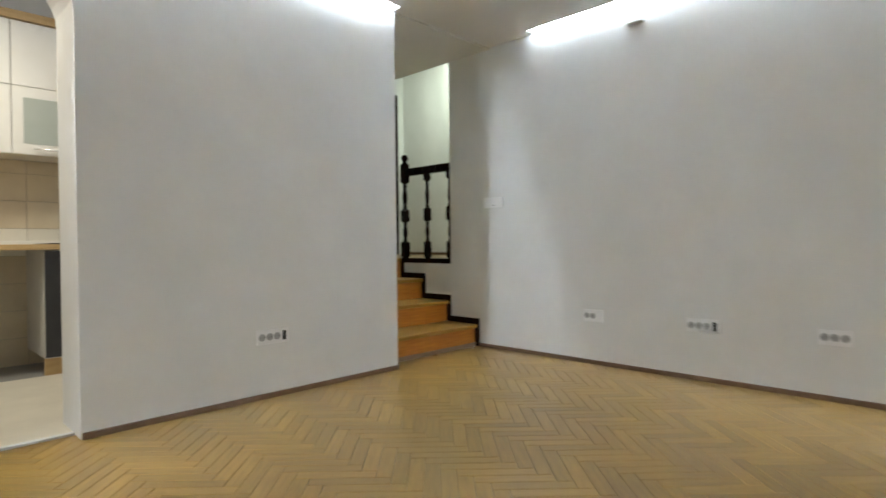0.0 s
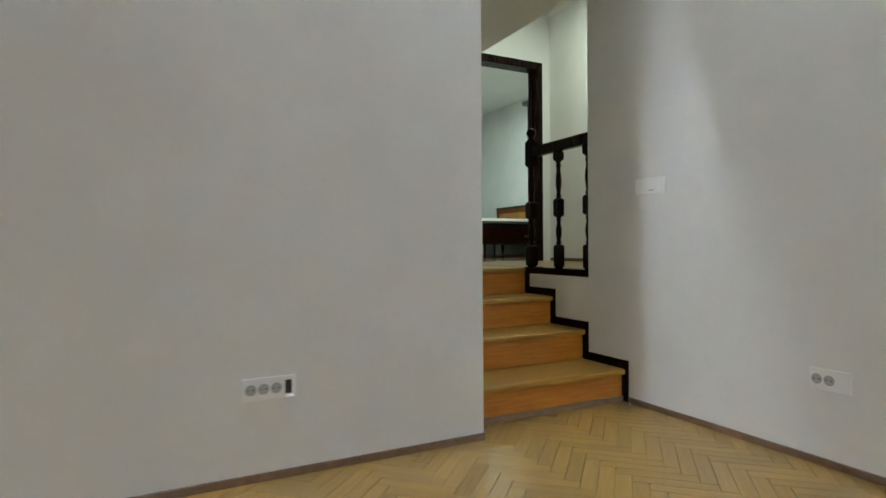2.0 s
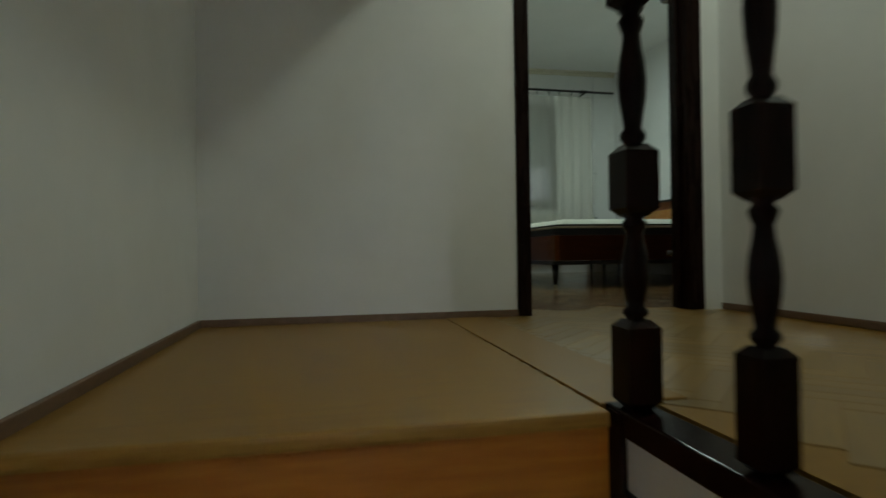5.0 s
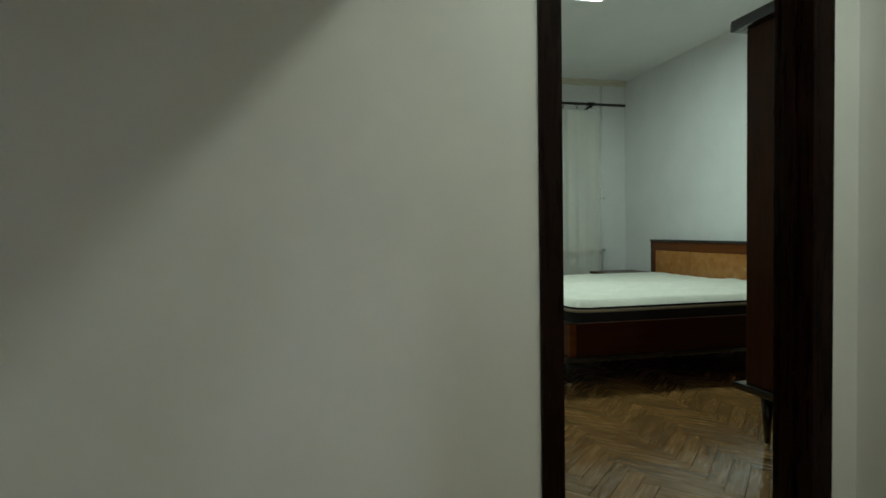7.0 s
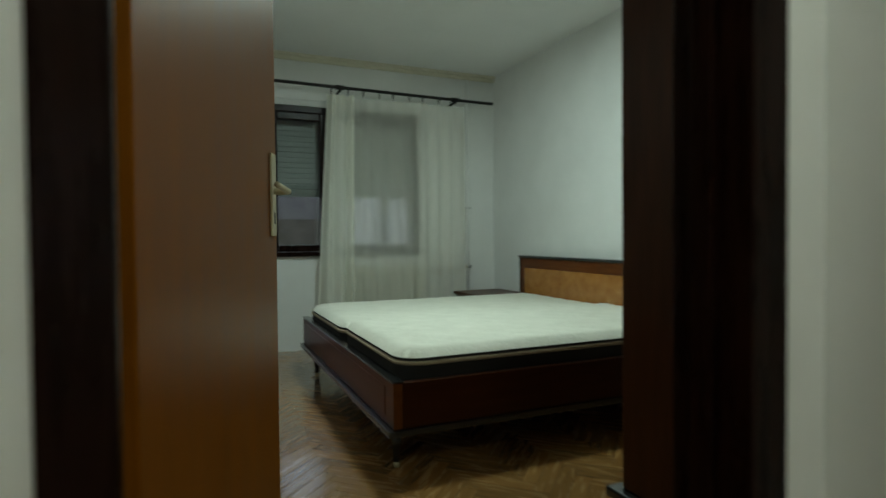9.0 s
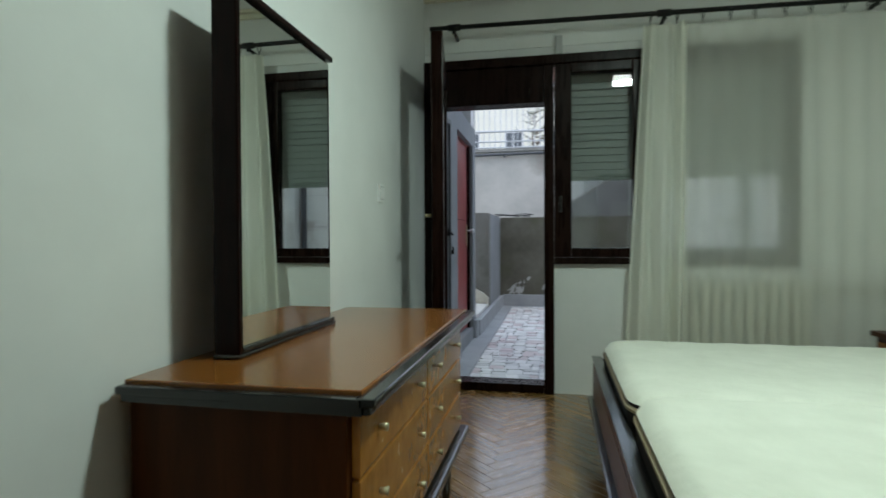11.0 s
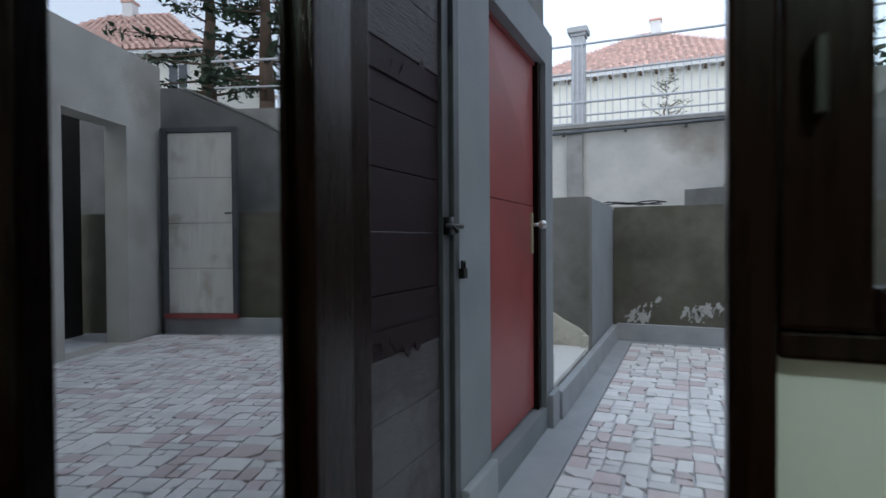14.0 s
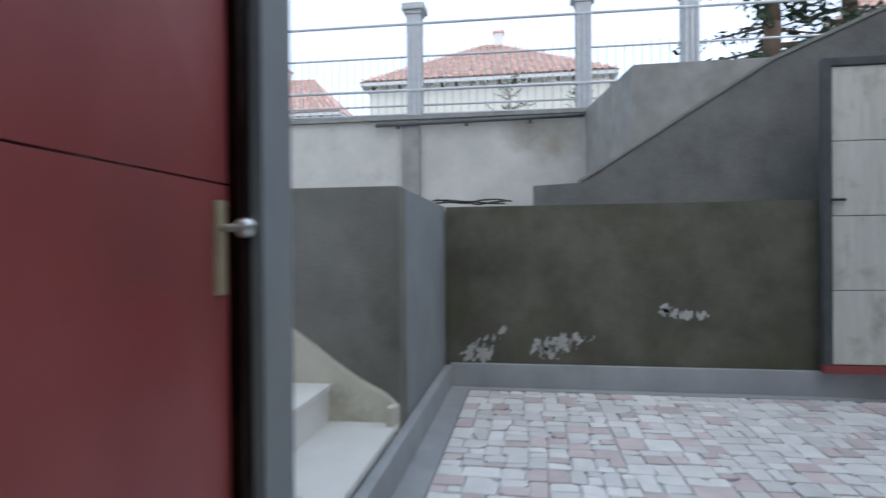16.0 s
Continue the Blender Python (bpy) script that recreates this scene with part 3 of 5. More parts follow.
for z in (0.25, 1.7):
    rod("hinge", leaf, M_BRASS, (-0.008, 0.018, z), (-0.008, 0.018, z + 0.09), 0.008)

# ---- sockets and switches ----


def plate(name, label, category, m, modules, kind_of, group=""):
    """A white wall plate in its own plane (x along the wall, y out of it)."""
    p = 0.046
    w = p * modules + 0.012
    t = new(name)
    t.matrix_basis = m
    tagged(t, label, category, group)
    box("frame", t, M_PLATE, -w / 2, w / 2, 0.0005, 0.011, -0.042, 0.042, 0.003)
    # a grey box paints the shadow line round the rockers
    if "r" in kind_of:
        box("rocker_gap", t, M_PLUG, -modules * p / 2 - 0.002, modules * p / 2 + 0.002, 0.0112, 0.0117, -0.029, 0.029, 0)
    for k in range(modules):
        cx = (k - (modules - 1) / 2) * p
        what = kind_of[k]
        if what == "s":
            bm = bmesh.new()
            bmesh.ops.create_cone(bm, cap_ends=True, segments=20, radius1=0.0205, radius2=0.019, depth=0.003, matrix=Matrix.Translation((cx, 0.0125, 0)) @ Matrix.Rotation(math.pi / 2, 4, "X"))
            o = part("socket", bm, M_PLUG, t)
            for sx in (-1, 1):
                rod("pin_hole", o, M_HOLE, (cx + sx * 0.0095, 0.0145, 0), (cx + sx * 0.0095, 0.0155, 0), 0.003, 8)
        elif what == "o":
            box("open_module", t, M_HOLE, cx - 0.012, cx + 0.012, 0.0115, 0.0125, -0.026, 0.026, 0)
        elif what == "r":
            box("rocker", t, M_PLATE, cx - 0.0215, cx + 0.0215, 0.0115, 0.0155, -0.026, 0.026, 0.002)
    return t


def on_east(y, z):
    return Matrix.Translation((XR, y, z)) @ Matrix.Rotation(math.pi / 2, 4, "Z")


def on_north(x, z):
    return Matrix.Translation((x, YL, z)) @ Matrix.Rotation(math.pi, 4, "Z")


so = plate("wall_socket", "white three-way socket plate with one open module", "socket", on_north(2.116, 0.346), 4, "osss", "sockets low on the walls")
box("flap", so, M_PLATE, -0.083, -0.058, 0.0115, 0.04, -0.034, -0.031, 0.001, "white plastic flap hanging open")
plate("wall_socket", "white double socket plate low on the wall", "socket", on_east(2.157, 0.341), 3, "ess", "sockets low on the walls")
so = plate("wall_socket", "white socket plate with an open module", "socket", on_east(1.415, 0.341), 4, "osss", "sockets low on the walls")
plate("wall_socket", "white socket plate low on the wall", "socket", on_east(0.745, 0.341), 3, "sss", "sockets low on the walls")
sw = plate("light_switch", "white wide light switch beside the stairs", "switch", on_east(3.047, 1.187), 4, "eeee")
box("rocker", sw, M_PLATE, -0.072, 0.06, 0.0112, 0.0145, -0.027, 0.027, 0.002)
box("finger_slot", sw, M_PLUG, -0.03, 0.005, 0.0146, 0.015, -0.026, -0.021, 0)
v = thing("wall_bracket", (XR, 1.83, 2.3), "small white bracket high on the wall", "bracket")
box("arm", v, M_PLATE, XR - 0.05, XR - 0.0005, 1.77, 1.885, 2.29, 2.3, 0.002)
box("back", v, M_PLATE, XR - 0.006, XR - 0.0005, 1.77, 1.885, 2.3, 2.325, 0.001)

# ---- kitchen ----
slab("floor_kitchen", M_KFLOOR, -1.5, 2.82, 3.2, 5.4, -0.2, 0.0, "grey kitchen floor", "floor")
wall("wall_kitchen_north", M_WALL, "x", -1.5, 2.7, 5.26, 5.4, 0, 2.9)
wall("wall_kitchen_west", M_WALL, "y", YL + 0.32, 5.26, -1.62, -1.5, 0, 2.9)
wall("wall_kitchen_east", M_WALL, "y", YL + 0.32, 5.26, 2.7, 2.82, 0, 2.9)
slab("ceiling_kitchen", M_CEIL, -1.6, 2.81, YL + 0.321, 5.4, 2.88, 3.0, "white kitchen ceiling", "ceiling")
tagged(box("threshold", None, M_HWHITE, 0.206, 1.174, 3.17, 3.2, -0.01, 0.012, 0.003), "white threshold strip under the arch", "threshold", kind="structure")
# cream up to y 4.675, the floor is grey from there to the plinths
tagged(box("floor_sheet", None, M_KCREAM, -0.6, 2.2, 3.201, 4.675, 0.0, 0.006, 0.002), "cream layer of the kitchen floor, ending before the cabinets", "floor covering")
bl = thing("worktop", (0.9, 4.9, 0.88), "light oak laminate kitchen worktop", "worktop")
box("top", bl, M_KWOOD, -1.2, 2.1, 4.62, 5.245, 0.845, 0.882, 0.004)
box("upstand", bl, M_KWHITE, -1.2, 2.1, 5.215, 5.245, 0.8835, 0.91, 0.003)


def base_unit(x0, x1, drawers):
    t = thing("kitchen_base_cabinet", ((x0 + x1) / 2, 4.95, 0), "anthracite kitchen drawer unit on an oak plinth", "cabinet", "kitchen base cabinets")
    box("carcass", t, M_KWHITE, x0, x1, 4.66, 5.24, 0.12, 0.844, 0.002)
    box("plinth", t, M_KWOOD, x0, x1, 4.68, 4.7, 0, 0.119, 0.002)
    zs = [0.125, 0.45, 0.645, 0.84] if drawers else [0.125, 0.84]
    for a, b in zip(zs, zs[1:]):
        f = box("drawer_front" if drawers else "cabinet_door", t, M_KDARK, x0 + 0.002, x1 - 0.002, 4.64, 4.659, a + 0.002, b - 0.002, 0.002)
        bm = bmesh.new()
        add_rod(bm, ((x0 + x1) / 2 - 0.2, 4.615, b - 0.08), ((x0 + x1) / 2 + 0.2, 4.615, b - 0.08), 0.006)
        add_rod(bm, ((x0 + x1) / 2 - 0.17, 4.615, b - 0.08), ((x0 + x1) / 2 - 0.17, 4.645, b - 0.08), 0.004)
        add_rod(bm, ((x0 + x1) / 2 + 0.17, 4.615, b - 0.08), ((x0 + x1) / 2 + 0.17, 4.645, b - 0.08), 0.004)
        part("bar_handle", bm, M_STEEL, f, "brushed steel bar handle", smooth=True)


base_unit(0.278, 0.878, True)
base_unit(1.34, 1.94, False)
base_unit(-0.47, 0.276, True)


def wall_unit(x0, x1):
    t = thing("kitchen_wall_cabinet", ((x0 + x1) / 2, 5.08, 1.5), "white kitchen wall cabinet with a frosted glass flap", "cabinet", "kitchen wall cabinets")
    box("carcass", t, M_KWHITE, x0, x1, 4.92, 5.245, 1.5, 2.41, 0.002)
    f = box("lower_flap", t, M_KWHITE, x0 + 0.002, x1 - 0.002, 4.9, 4.919, 1.502, 1.963, 0.002)
    box("frosted_pane", f, M_KFROST, x0 + 0.065, x1 - 0.075, 4.897, 4.8995, 1.575, 1.89, 0.001, "frosted greenish glass pane")
    box("upper_flap", t, M_KWHITE, x0 + 0.002, x1 - 0.002, 4.9, 4.919, 1.968, 2.405, 0.002)
    bm = bmesh.new()
    add_rod(bm, (x0 + 0.12, 4.875, 1.54), (x1 - 0.12, 4.875, 1.54), 0.006)
    add_rod(bm, (x0 + 0.13, 4.875, 1.54), (x0 + 0.13, 4.9, 1.54), 0.005)
    add_rod(bm, (x1 - 0.13, 4.875, 1.54), (x1 - 0.13, 4.9, 1.54), 0.005)
    part("bar_handle", bm, M_STEEL, f, "brushed steel bar handle", smooth=True)


wall_unit(0.618, 1.218)
wall_unit(0.016, 0.616)
wall_unit(1.22, 1.82)
tr = thing("cabinet_cornice", (0.9, 5.0, 2.412), "light oak trim above the wall cabinets", "trim", kind="structure")
box("trim", tr, M_KWOOD, 0.0, 2.0, 4.88, 5.245, 2.412, 2.47, 0.004)
hp = thing("hob_edge", (1.65, 4.9, 0.882), "slim black glass hob on the worktop", "hob")
box("glass", hp, M_BLACK, 1.38, 1.92, 4.7, 5.16, 0.8825, 0.89, 0.002)
# unseen body made up to go with the added kitchen light
lp = thing("kitchen_ceiling_lamp", (0.6, 4.1, 2.85), "unseen square lamp body added under the kitchen ceiling", "lamp")
box("body", lp, M_PLATE, 0.44, 0.76, 3.94, 4.26, 2.835, 2.88, 0.01)

FRONT = {ob for ob in bpy.data.objects if ob.name != "door_leaf"}

# ---- bedroom: structure ----
BX0, BX1, BY1 = 4.2, 6.97, 9.553
slab("floor_bedroom", M_JOINT, 4.1, 7.0, YF, 9.62, FL - 0.2, FL - 0.012, "dark bed under the bedroom parquet", "floor")
wall("wall_bedroom_west", M_WALL, "y", YF + 0.001, 9.65, 3.98, BX0, 0, CB + 0.1)
wall("wall_bedroom_east", M_WALL, "y", YF + 0.001, 9.65, BX1, 7.12, 0, CB + 0.1)
wall("wall_bedroom_north", M_WALL, "x", BX0, BX1, BY1, 9.65, 0, CB + 0.1, [(BX0, 4.953, FL, 2.71), (4.953, 6.23, 1.466, 2.71)], "white wall with a balcony door and window")
slab("ceiling_bedroom", M_CEIL, 3.98, 7.12, YF + 0.001, 9.65, CB, CB + 0.2, "white bedroom ceiling", "ceiling")
bm = bmesh.new()
for k, (d, z0, z1) in enumerate(((0.055, CB - 0.022, CB), (0.03, CB - 0.05, CB - 0.022))):
    add_box(bm, BX0 + 0.001, BX1 - 0.001, BY1 - d, BY1 - 0.001, z0, z1)
tagged(part("cornice", bm, M_CREAM, bev=0.006), "narrow cream plaster cornice over the window", "cornice", kind="structure")

# balcony door and window unit
U0, U1, UZ = 4.201, 6.228, 2.654
unit = thing("window_1", (5.2, 9.58, 1.47), "dark brown wooden window beside the balcony door", "window", kind="structure")
Y0, Y1 = 9.515, 9.6


def bar(parent, n, x0, x1, z0, z1, y0=Y0, y1=Y1, mt=M_FRAME, bev=0.006):
    return box(n, parent, mt, x0, x1, y0, y1, z0, z1, bev)


bar(unit, "frame_head", U0, U1, 2.6, UZ)
box("head_plaster", unit, M_WALL, U0, U1, 9.56, 9.649, UZ + 0.001, 2.709, 0)
bar(unit, "frame_jamb", U0, U0 + 0.085, FL, 2.599, 9.515, 9.662)
bar(unit, "mullion", 4.9, 4.955, FL, 2.599)
bar(unit, "frame_jamb", U1 - 0.05, U1, 1.468, 2.599)
bar(unit, "frame_sill", 4.956, U1 - 0.051, 1.468, 1.505)
bar(unit, "transom_panel", U0 + 0.086, 4.899, 2.39, 2.599, 9.53, 9.66)
sash_edges = [(4.957, 5.425), (5.427, U1 - 0.052)]
for a, b in sash_edges:
    s = bar(unit, "sash_stile", a, a + 0.095, 1.507, 2.597, 9.505, 9.565)
    bar(s, "sash_stile", b - 0.045, b, 1.507, 2.597, 9.505, 9.565)
    bar(s, "sash_rail", a + 0.096, b - 0.046, 1.507, 1.56, 9.505, 9.565)
    bar(s, "sash_rail", a + 0.096, b - 0.046, 2.54, 2.597, 9.505, 9.565)
    g = box("pane", s, M_GLASS, a + 0.09, b - 0.04, 9.534, 9.538, 1.55, 2.55, 0)
    g.visible_shadow = False
box("window_handle", unit, M_IRON, 4.985, 5.0, 9.47, 9.505, 1.76, 1.85, 0.004, "dark window handle")
bar(unit, "threshold", U0 + 0.086, 4.899, FL + 0.001, FL + 0.05, 9.53, 9.67)
sl = thing("roller_shutter", (5.6, 9.64, 1.97), "grey roller shutter let halfway down outside the window", "shutter")
n = 16
for k in range(n):
    z = 1.965 + k * 0.042
    box("slat", sl, M_SLAT, 4.99, U1 - 0.01, 9.622 + 0.003 * (k % 2), 9.634, z, z + 0.0395, 0.004)
# dark sheet added to stop daylight showing between the slats
box("backing_sheet", sl, M_HOLE, 4.99, U1 - 0.01, 9.6365, 9.64, 1.966, 2.64, 0)
box("bottom_bar", sl, M_SLAT, 4.99, U1 - 0.01, 9.618, 9.636, 1.945, 1.964, 0.002)
box("guide", sl, M_FRAME, 4.958, 4.988, 9.61, 9.645, 1.467, 2.64, 0.002)
box("guide", sl, M_FRAME, U1 - 0.009, U1 - 0.001, 9.61, 9.645, 1.467, 2.64, 0.002)

# balcony door leaf, standing open along the wall
bl = new("balcony_door")
tagged(bl, "dark brown glazed balcony door standing open against the wall", "door")
bl.matrix_basis = Matrix.Translation((4.312, 9.508, FL)) @ Matrix.Rotation(radians(9.5), 4, "Z")
LY = -0.735
box("stile", bl, M_FRAME, -0.028, 0.028, LY, LY + 0.1, 0.03, 1.84, 0.006)
box("stile", bl, M_FRAME, -0.028, 0.028, -0.125, 0, 0.03, 1.84, 0.006)
box("top_rail", bl, M_FRAME, -0.028, 0.028, LY + 0.101, -0.126, 1.73, 1.84, 0.006)
box("bottom_rail", bl, M_FRAME, -0.028, 0.028, LY + 0.101, -0.126, 0.03, 0.16, 0.006)
box("pane", bl, M_GLASS2, -0.002, 0.002, LY + 0.1, -0.12, 0.155, 1.735, 0).visible_shadow = False
box("glazing_bead", bl, M_FRAME, 0.018, 0.031, -0.141, -0.126, 0.161, 1.729, 0.003)
bm = bmesh.new()
add_rod(bm, (-0.028, LY + 0.04, 1.0), (-0.05, LY + 0.04, 1.0), 0.008)
add_tube(bm, [(-0.05, LY + 0.05, 1.0), (-0.052, LY, 1.0), (-0.048, LY - 0.05, 0.996)], 0.008)
part("lever", bm, M_BRASS, bl, "dull brass lever handle", smooth=True)
for z in (0.23, 0.88, 1.68):
    rod("hinge", bl, M_IRON, (0, 0.004, z), (0, 0.004, z + 0.08), 0.008)

# ---- bedroom: things ----
bed = thing("double_bed", (6.0, 7.9, FL), "walnut veneer double bed frame with black edges", "bed")
BX, BYN, BYF, BZ0, BZ1 = 5.125, 6.95, 8.86, 0.905, 1.075
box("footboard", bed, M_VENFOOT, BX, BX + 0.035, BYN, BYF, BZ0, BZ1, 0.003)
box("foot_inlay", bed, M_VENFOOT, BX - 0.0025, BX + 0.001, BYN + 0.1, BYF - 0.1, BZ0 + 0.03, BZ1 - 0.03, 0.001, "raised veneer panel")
box("side_rail", bed, M_VENBED_SHADE, BX + 0.036, 6.87, BYN, BYN + 0.03, BZ0, BZ1, 0.003)
box("side_rail", bed, M_VENBED_SHADE, BX + 0.036, 6.87, BYF - 0.03, BYF, BZ0, BZ1, 0.003)
box("base_moulding", bed, M_BLACK, BX - 0.022, BX + 0.012, BYN - 0.01, BYF + 0.01, BZ0 - 0.028, BZ0 - 0.001, 0.006, "black lacquered moulding")
box("base_moulding", bed, M_BLACK, BX + 0.0125, 6.87, BYN - 0.01, BYN + 0.02, BZ0 - 0.028, BZ0 - 0.001, 0.006, "black lacquered moulding")
box("top_edging", bed, M_BLACK, BX - 0.004, BX + 0.039, BYN - 0.004, BYF + 0.004, BZ1 + 0.0005, BZ1 + 0.008, 0.002, "thin black edging")
box("slatted_base", bed, M_HOLE, BX + 0.036, 6.87, BYN + 0.031, BYF - 0.031, BZ0 + 0.02, BZ0 + 0.06, 0.002)
hb = box("headboard", bed, M_VENFOOT, 6.885, 6.935, 6.86, 8.95, 0.9, 1.44, 0.004)
box("cap", hb, M_BLACK, 6.872, 6.945, 6.845, 8.965, 1.4405, 1.458, 0.005, "black lacquered cap")
box("inlay", hb, M_BURL, 6.8815, 6.886, 6.93, 8.88, 1.05, 1.36, 0.001, "burl veneer inlay")
box("side_edging", hb, M_BLACK, 6.88, 6.94, 8.9505, 8.958, 0.9, 1.44, 0.002)
for x, y in ((BX + 0.05, BYN + 0.12), (BX + 0.05, BYF - 0.2), (6.8, BYN + 0.12), (6.8, BYF - 0.2)):
    o = rod("leg", bed, M_BLACK, (x, y, FL + 0.02), (x, y, BZ0 - 0.028), 0.013, 12, 0.026)
    rod("ferrule", o, M_BRASS, (x, y, FL), (x, y, FL + 0.02), 0.012, 12)


def mattress(x0, x1, y0, y1, z0, z1):
    t = thing("mattress", ((x0 + x1) / 2, (y0 + y1) / 2, z0), "mattress with a quilted white top and black sides", "mattress", "mattresses on the bed")
    r = 0.1

    def rounded(inset, k=8):
        out = []
        for cx, cy, a0 in ((x1 - r, y1 - r, 0), (x0 + r, y1 - r, 90), (x0 + r, y0 + r, 180), (x1 - r, y0 + r, 270)):
            for j in range(k + 1):
                a = radians(a0 + 90 * j / k)
                out.append((cx + (r - inset) * math.cos(a), cy + (r - inset) * math.sin(a)))
        return out

    def layer(name, prof, m, label=""):
        bm = bmesh.new()
        rings = [[bm.verts.new((x, y, z)) for x, y in rounded(i)] for i, z in prof]
        for a, b in zip(rings, rings[1:]):
            for k in range(len(a)):
                bm.faces.new((a[k], a[(k + 1) % len(a)], b[(k + 1) % len(b)], b[k]))
        bm.faces.new(rings[0][::-1])
        bm.faces.new(rings[-1])
        part(name, bm, m, t, label, smooth=False)

    h = z1 - 0.048
    layer("side", [(0.006, z0), (0.0, z0 + 0.02), (0.0, h - 0.022), (0.002, h - 0.02)], M_MSIDE, "black fabric side")
    layer("lower_band", [(0.0, h - 0.0199), (-0.006, h - 0.016), (-0.006, h - 0.008), (0.0, h - 0.004)], M_MBAND, "beige piping")
    layer("dark_band", [(0.004, h - 0.0039), (0.004, h + 0.008)], M_MSIDE, "dark band")
    bm = bmesh.new()
    nx, ny = 60, 34
    grid = {}
    for i in range(nx + 1):
        for j in range(ny + 1):
            u, w = i / nx, j / ny
            x, y = x0 + (x1 - x0) * u, y0 + (y1 - y0) * w
            dx, dy = max(0, x0 + r - x, x - x1 + r), max(0, y0 + r - y, y - y1 + r)
            d = math.hypot(dx, dy)
            if d > r and dx > 0 and dy > 0:
                sx, sy = (1 if x > (x0 + x1) / 2 else -1), (1 if y > (y0 + y1) / 2 else -1)
                x, y = x - sx * dx * (1 - r / d), y - sy * dy * (1 - r / d)
            edge = min(x - x0, x1 - x, y - y0, y1 - y, max(0.0, r - d) if dx > 0 and dy > 0 else 9)
            e = max(0.0, min(1.0, edge / 0.06))
            z = h + 0.0082 + 0.036 * math.sqrt(1 - (1 - e) ** 2) + 0.0022 * math.sin(x * 38) * math.sin(y * 38) + 0.004 * noise.noise((x * 3, y * 3, 1))
            grid[i, j] = bm.verts.new((x, y, z if e > 0 else h + 0.0081))
    for i in range(nx):
        for j in range(ny):
            bm.faces.new((grid[i, j], grid[i + 1, j], grid[i + 1, j + 1], grid[i, j + 1]))
    part("quilted_top", bm, M_MATT, t, "quilted off-white top", smooth=True)


mattress(5.165, 6.865, 6.985, 7.885, 0.97, 1.192)
mattress(5.115 + 0.05, 6.865, 7.89, 8.83, 0.97, 1.176)

ns = thing("nightstand", (6.72, 9.2, FL), "small walnut nightstand with a dark top beside the bed", "nightstand")
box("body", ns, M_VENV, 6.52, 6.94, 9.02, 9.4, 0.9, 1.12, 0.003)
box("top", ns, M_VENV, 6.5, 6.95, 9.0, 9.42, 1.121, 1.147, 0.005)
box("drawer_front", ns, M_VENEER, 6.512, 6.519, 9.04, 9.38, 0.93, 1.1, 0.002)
rod("knob", ns, M_BRASS, (6.511, 9.21, 1.015), (6.49, 9.21, 1.015), 0.012, 12)
for x in (6.56, 6.9):
    for y in (9.06, 9.36):
        rod("leg", ns, M_BLACK, (x, y, FL), (x, y, 0.899), 0.012, 10, 0.02)

wd = thing("wardrobe", (6.2, 5.95, FL), "tall dark walnut wardrobe on tapered black feet", "wardrobe")
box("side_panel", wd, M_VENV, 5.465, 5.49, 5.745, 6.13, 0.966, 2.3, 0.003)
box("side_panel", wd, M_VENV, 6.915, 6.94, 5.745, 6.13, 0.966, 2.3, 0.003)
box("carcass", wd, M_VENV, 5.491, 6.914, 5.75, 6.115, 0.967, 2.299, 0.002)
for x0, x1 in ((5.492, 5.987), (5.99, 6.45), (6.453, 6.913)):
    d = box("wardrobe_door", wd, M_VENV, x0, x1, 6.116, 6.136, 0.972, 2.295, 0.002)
    rod("knob", d, M_BRASS, (x1 - 0.04, 6.137, 1.6), (x1 - 0.04, 6.16, 1.6), 0.011, 12)
box("plinth_moulding", wd, M_BLACK, 5.437, 6.95, 5.742, 6.165, 0.938, 0.965, 0.007, "black lacquered moulding")
box("cornice", wd, M_BLACK, 5.427, 6.955, 5.742, 6.175, 2.301, 2.345, 0.009, "black lacquered cornice")
for x in (5.525, 6.88):
    for y in (5.8, 6.09):
        o = rod("foot", wd, M_BLACK, (x, y, FL + 0.02), (x, y, 0.937), 0.011, 12, 0.024)
        rod("ferrule", o, M_BRASS, (x, y, FL), (x, y, FL + 0.02), 0.01, 12)

dr = thing("dresser", (4.45, 7.65, FL), "glossy walnut dresser with black moulded edges", "dresser")
DX0, DX1, DY0, DY1 = 4.222, 4.645, 7.125, 8.175
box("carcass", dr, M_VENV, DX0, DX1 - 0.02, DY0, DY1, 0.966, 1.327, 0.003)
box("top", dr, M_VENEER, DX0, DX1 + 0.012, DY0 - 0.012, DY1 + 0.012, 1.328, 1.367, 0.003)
for k, z in enumerate((1.332, 1.348)):
    e = 0.012 + 0.012 * (k + 1)
    bm = bmesh.new()
    add_box(bm, DX1 + 0.0125, DX1 + e + 0.006, DY0 - e, DY1 + e, z - 0.002, z + 0.0125)
    add_box(bm, DX0, DX1 + 0.0125, DY0 - e, DY0 - 0.0125, z - 0.002, z + 0.0125)
    add_box(bm, DX0, DX1 + 0.0125, DY1 + 0.0125, DY1 + e, z - 0.002, z + 0.0125)
    part("edge_moulding", bm, M_BLACK, dr, "black moulded edge", 0.004)
box("base_moulding", dr, M_BLACK, DX0, DX1 + 0.02, DY0 - 0.015, DY1 + 0.015, 0.938, 0.965, 0.007, "black moulded edge")
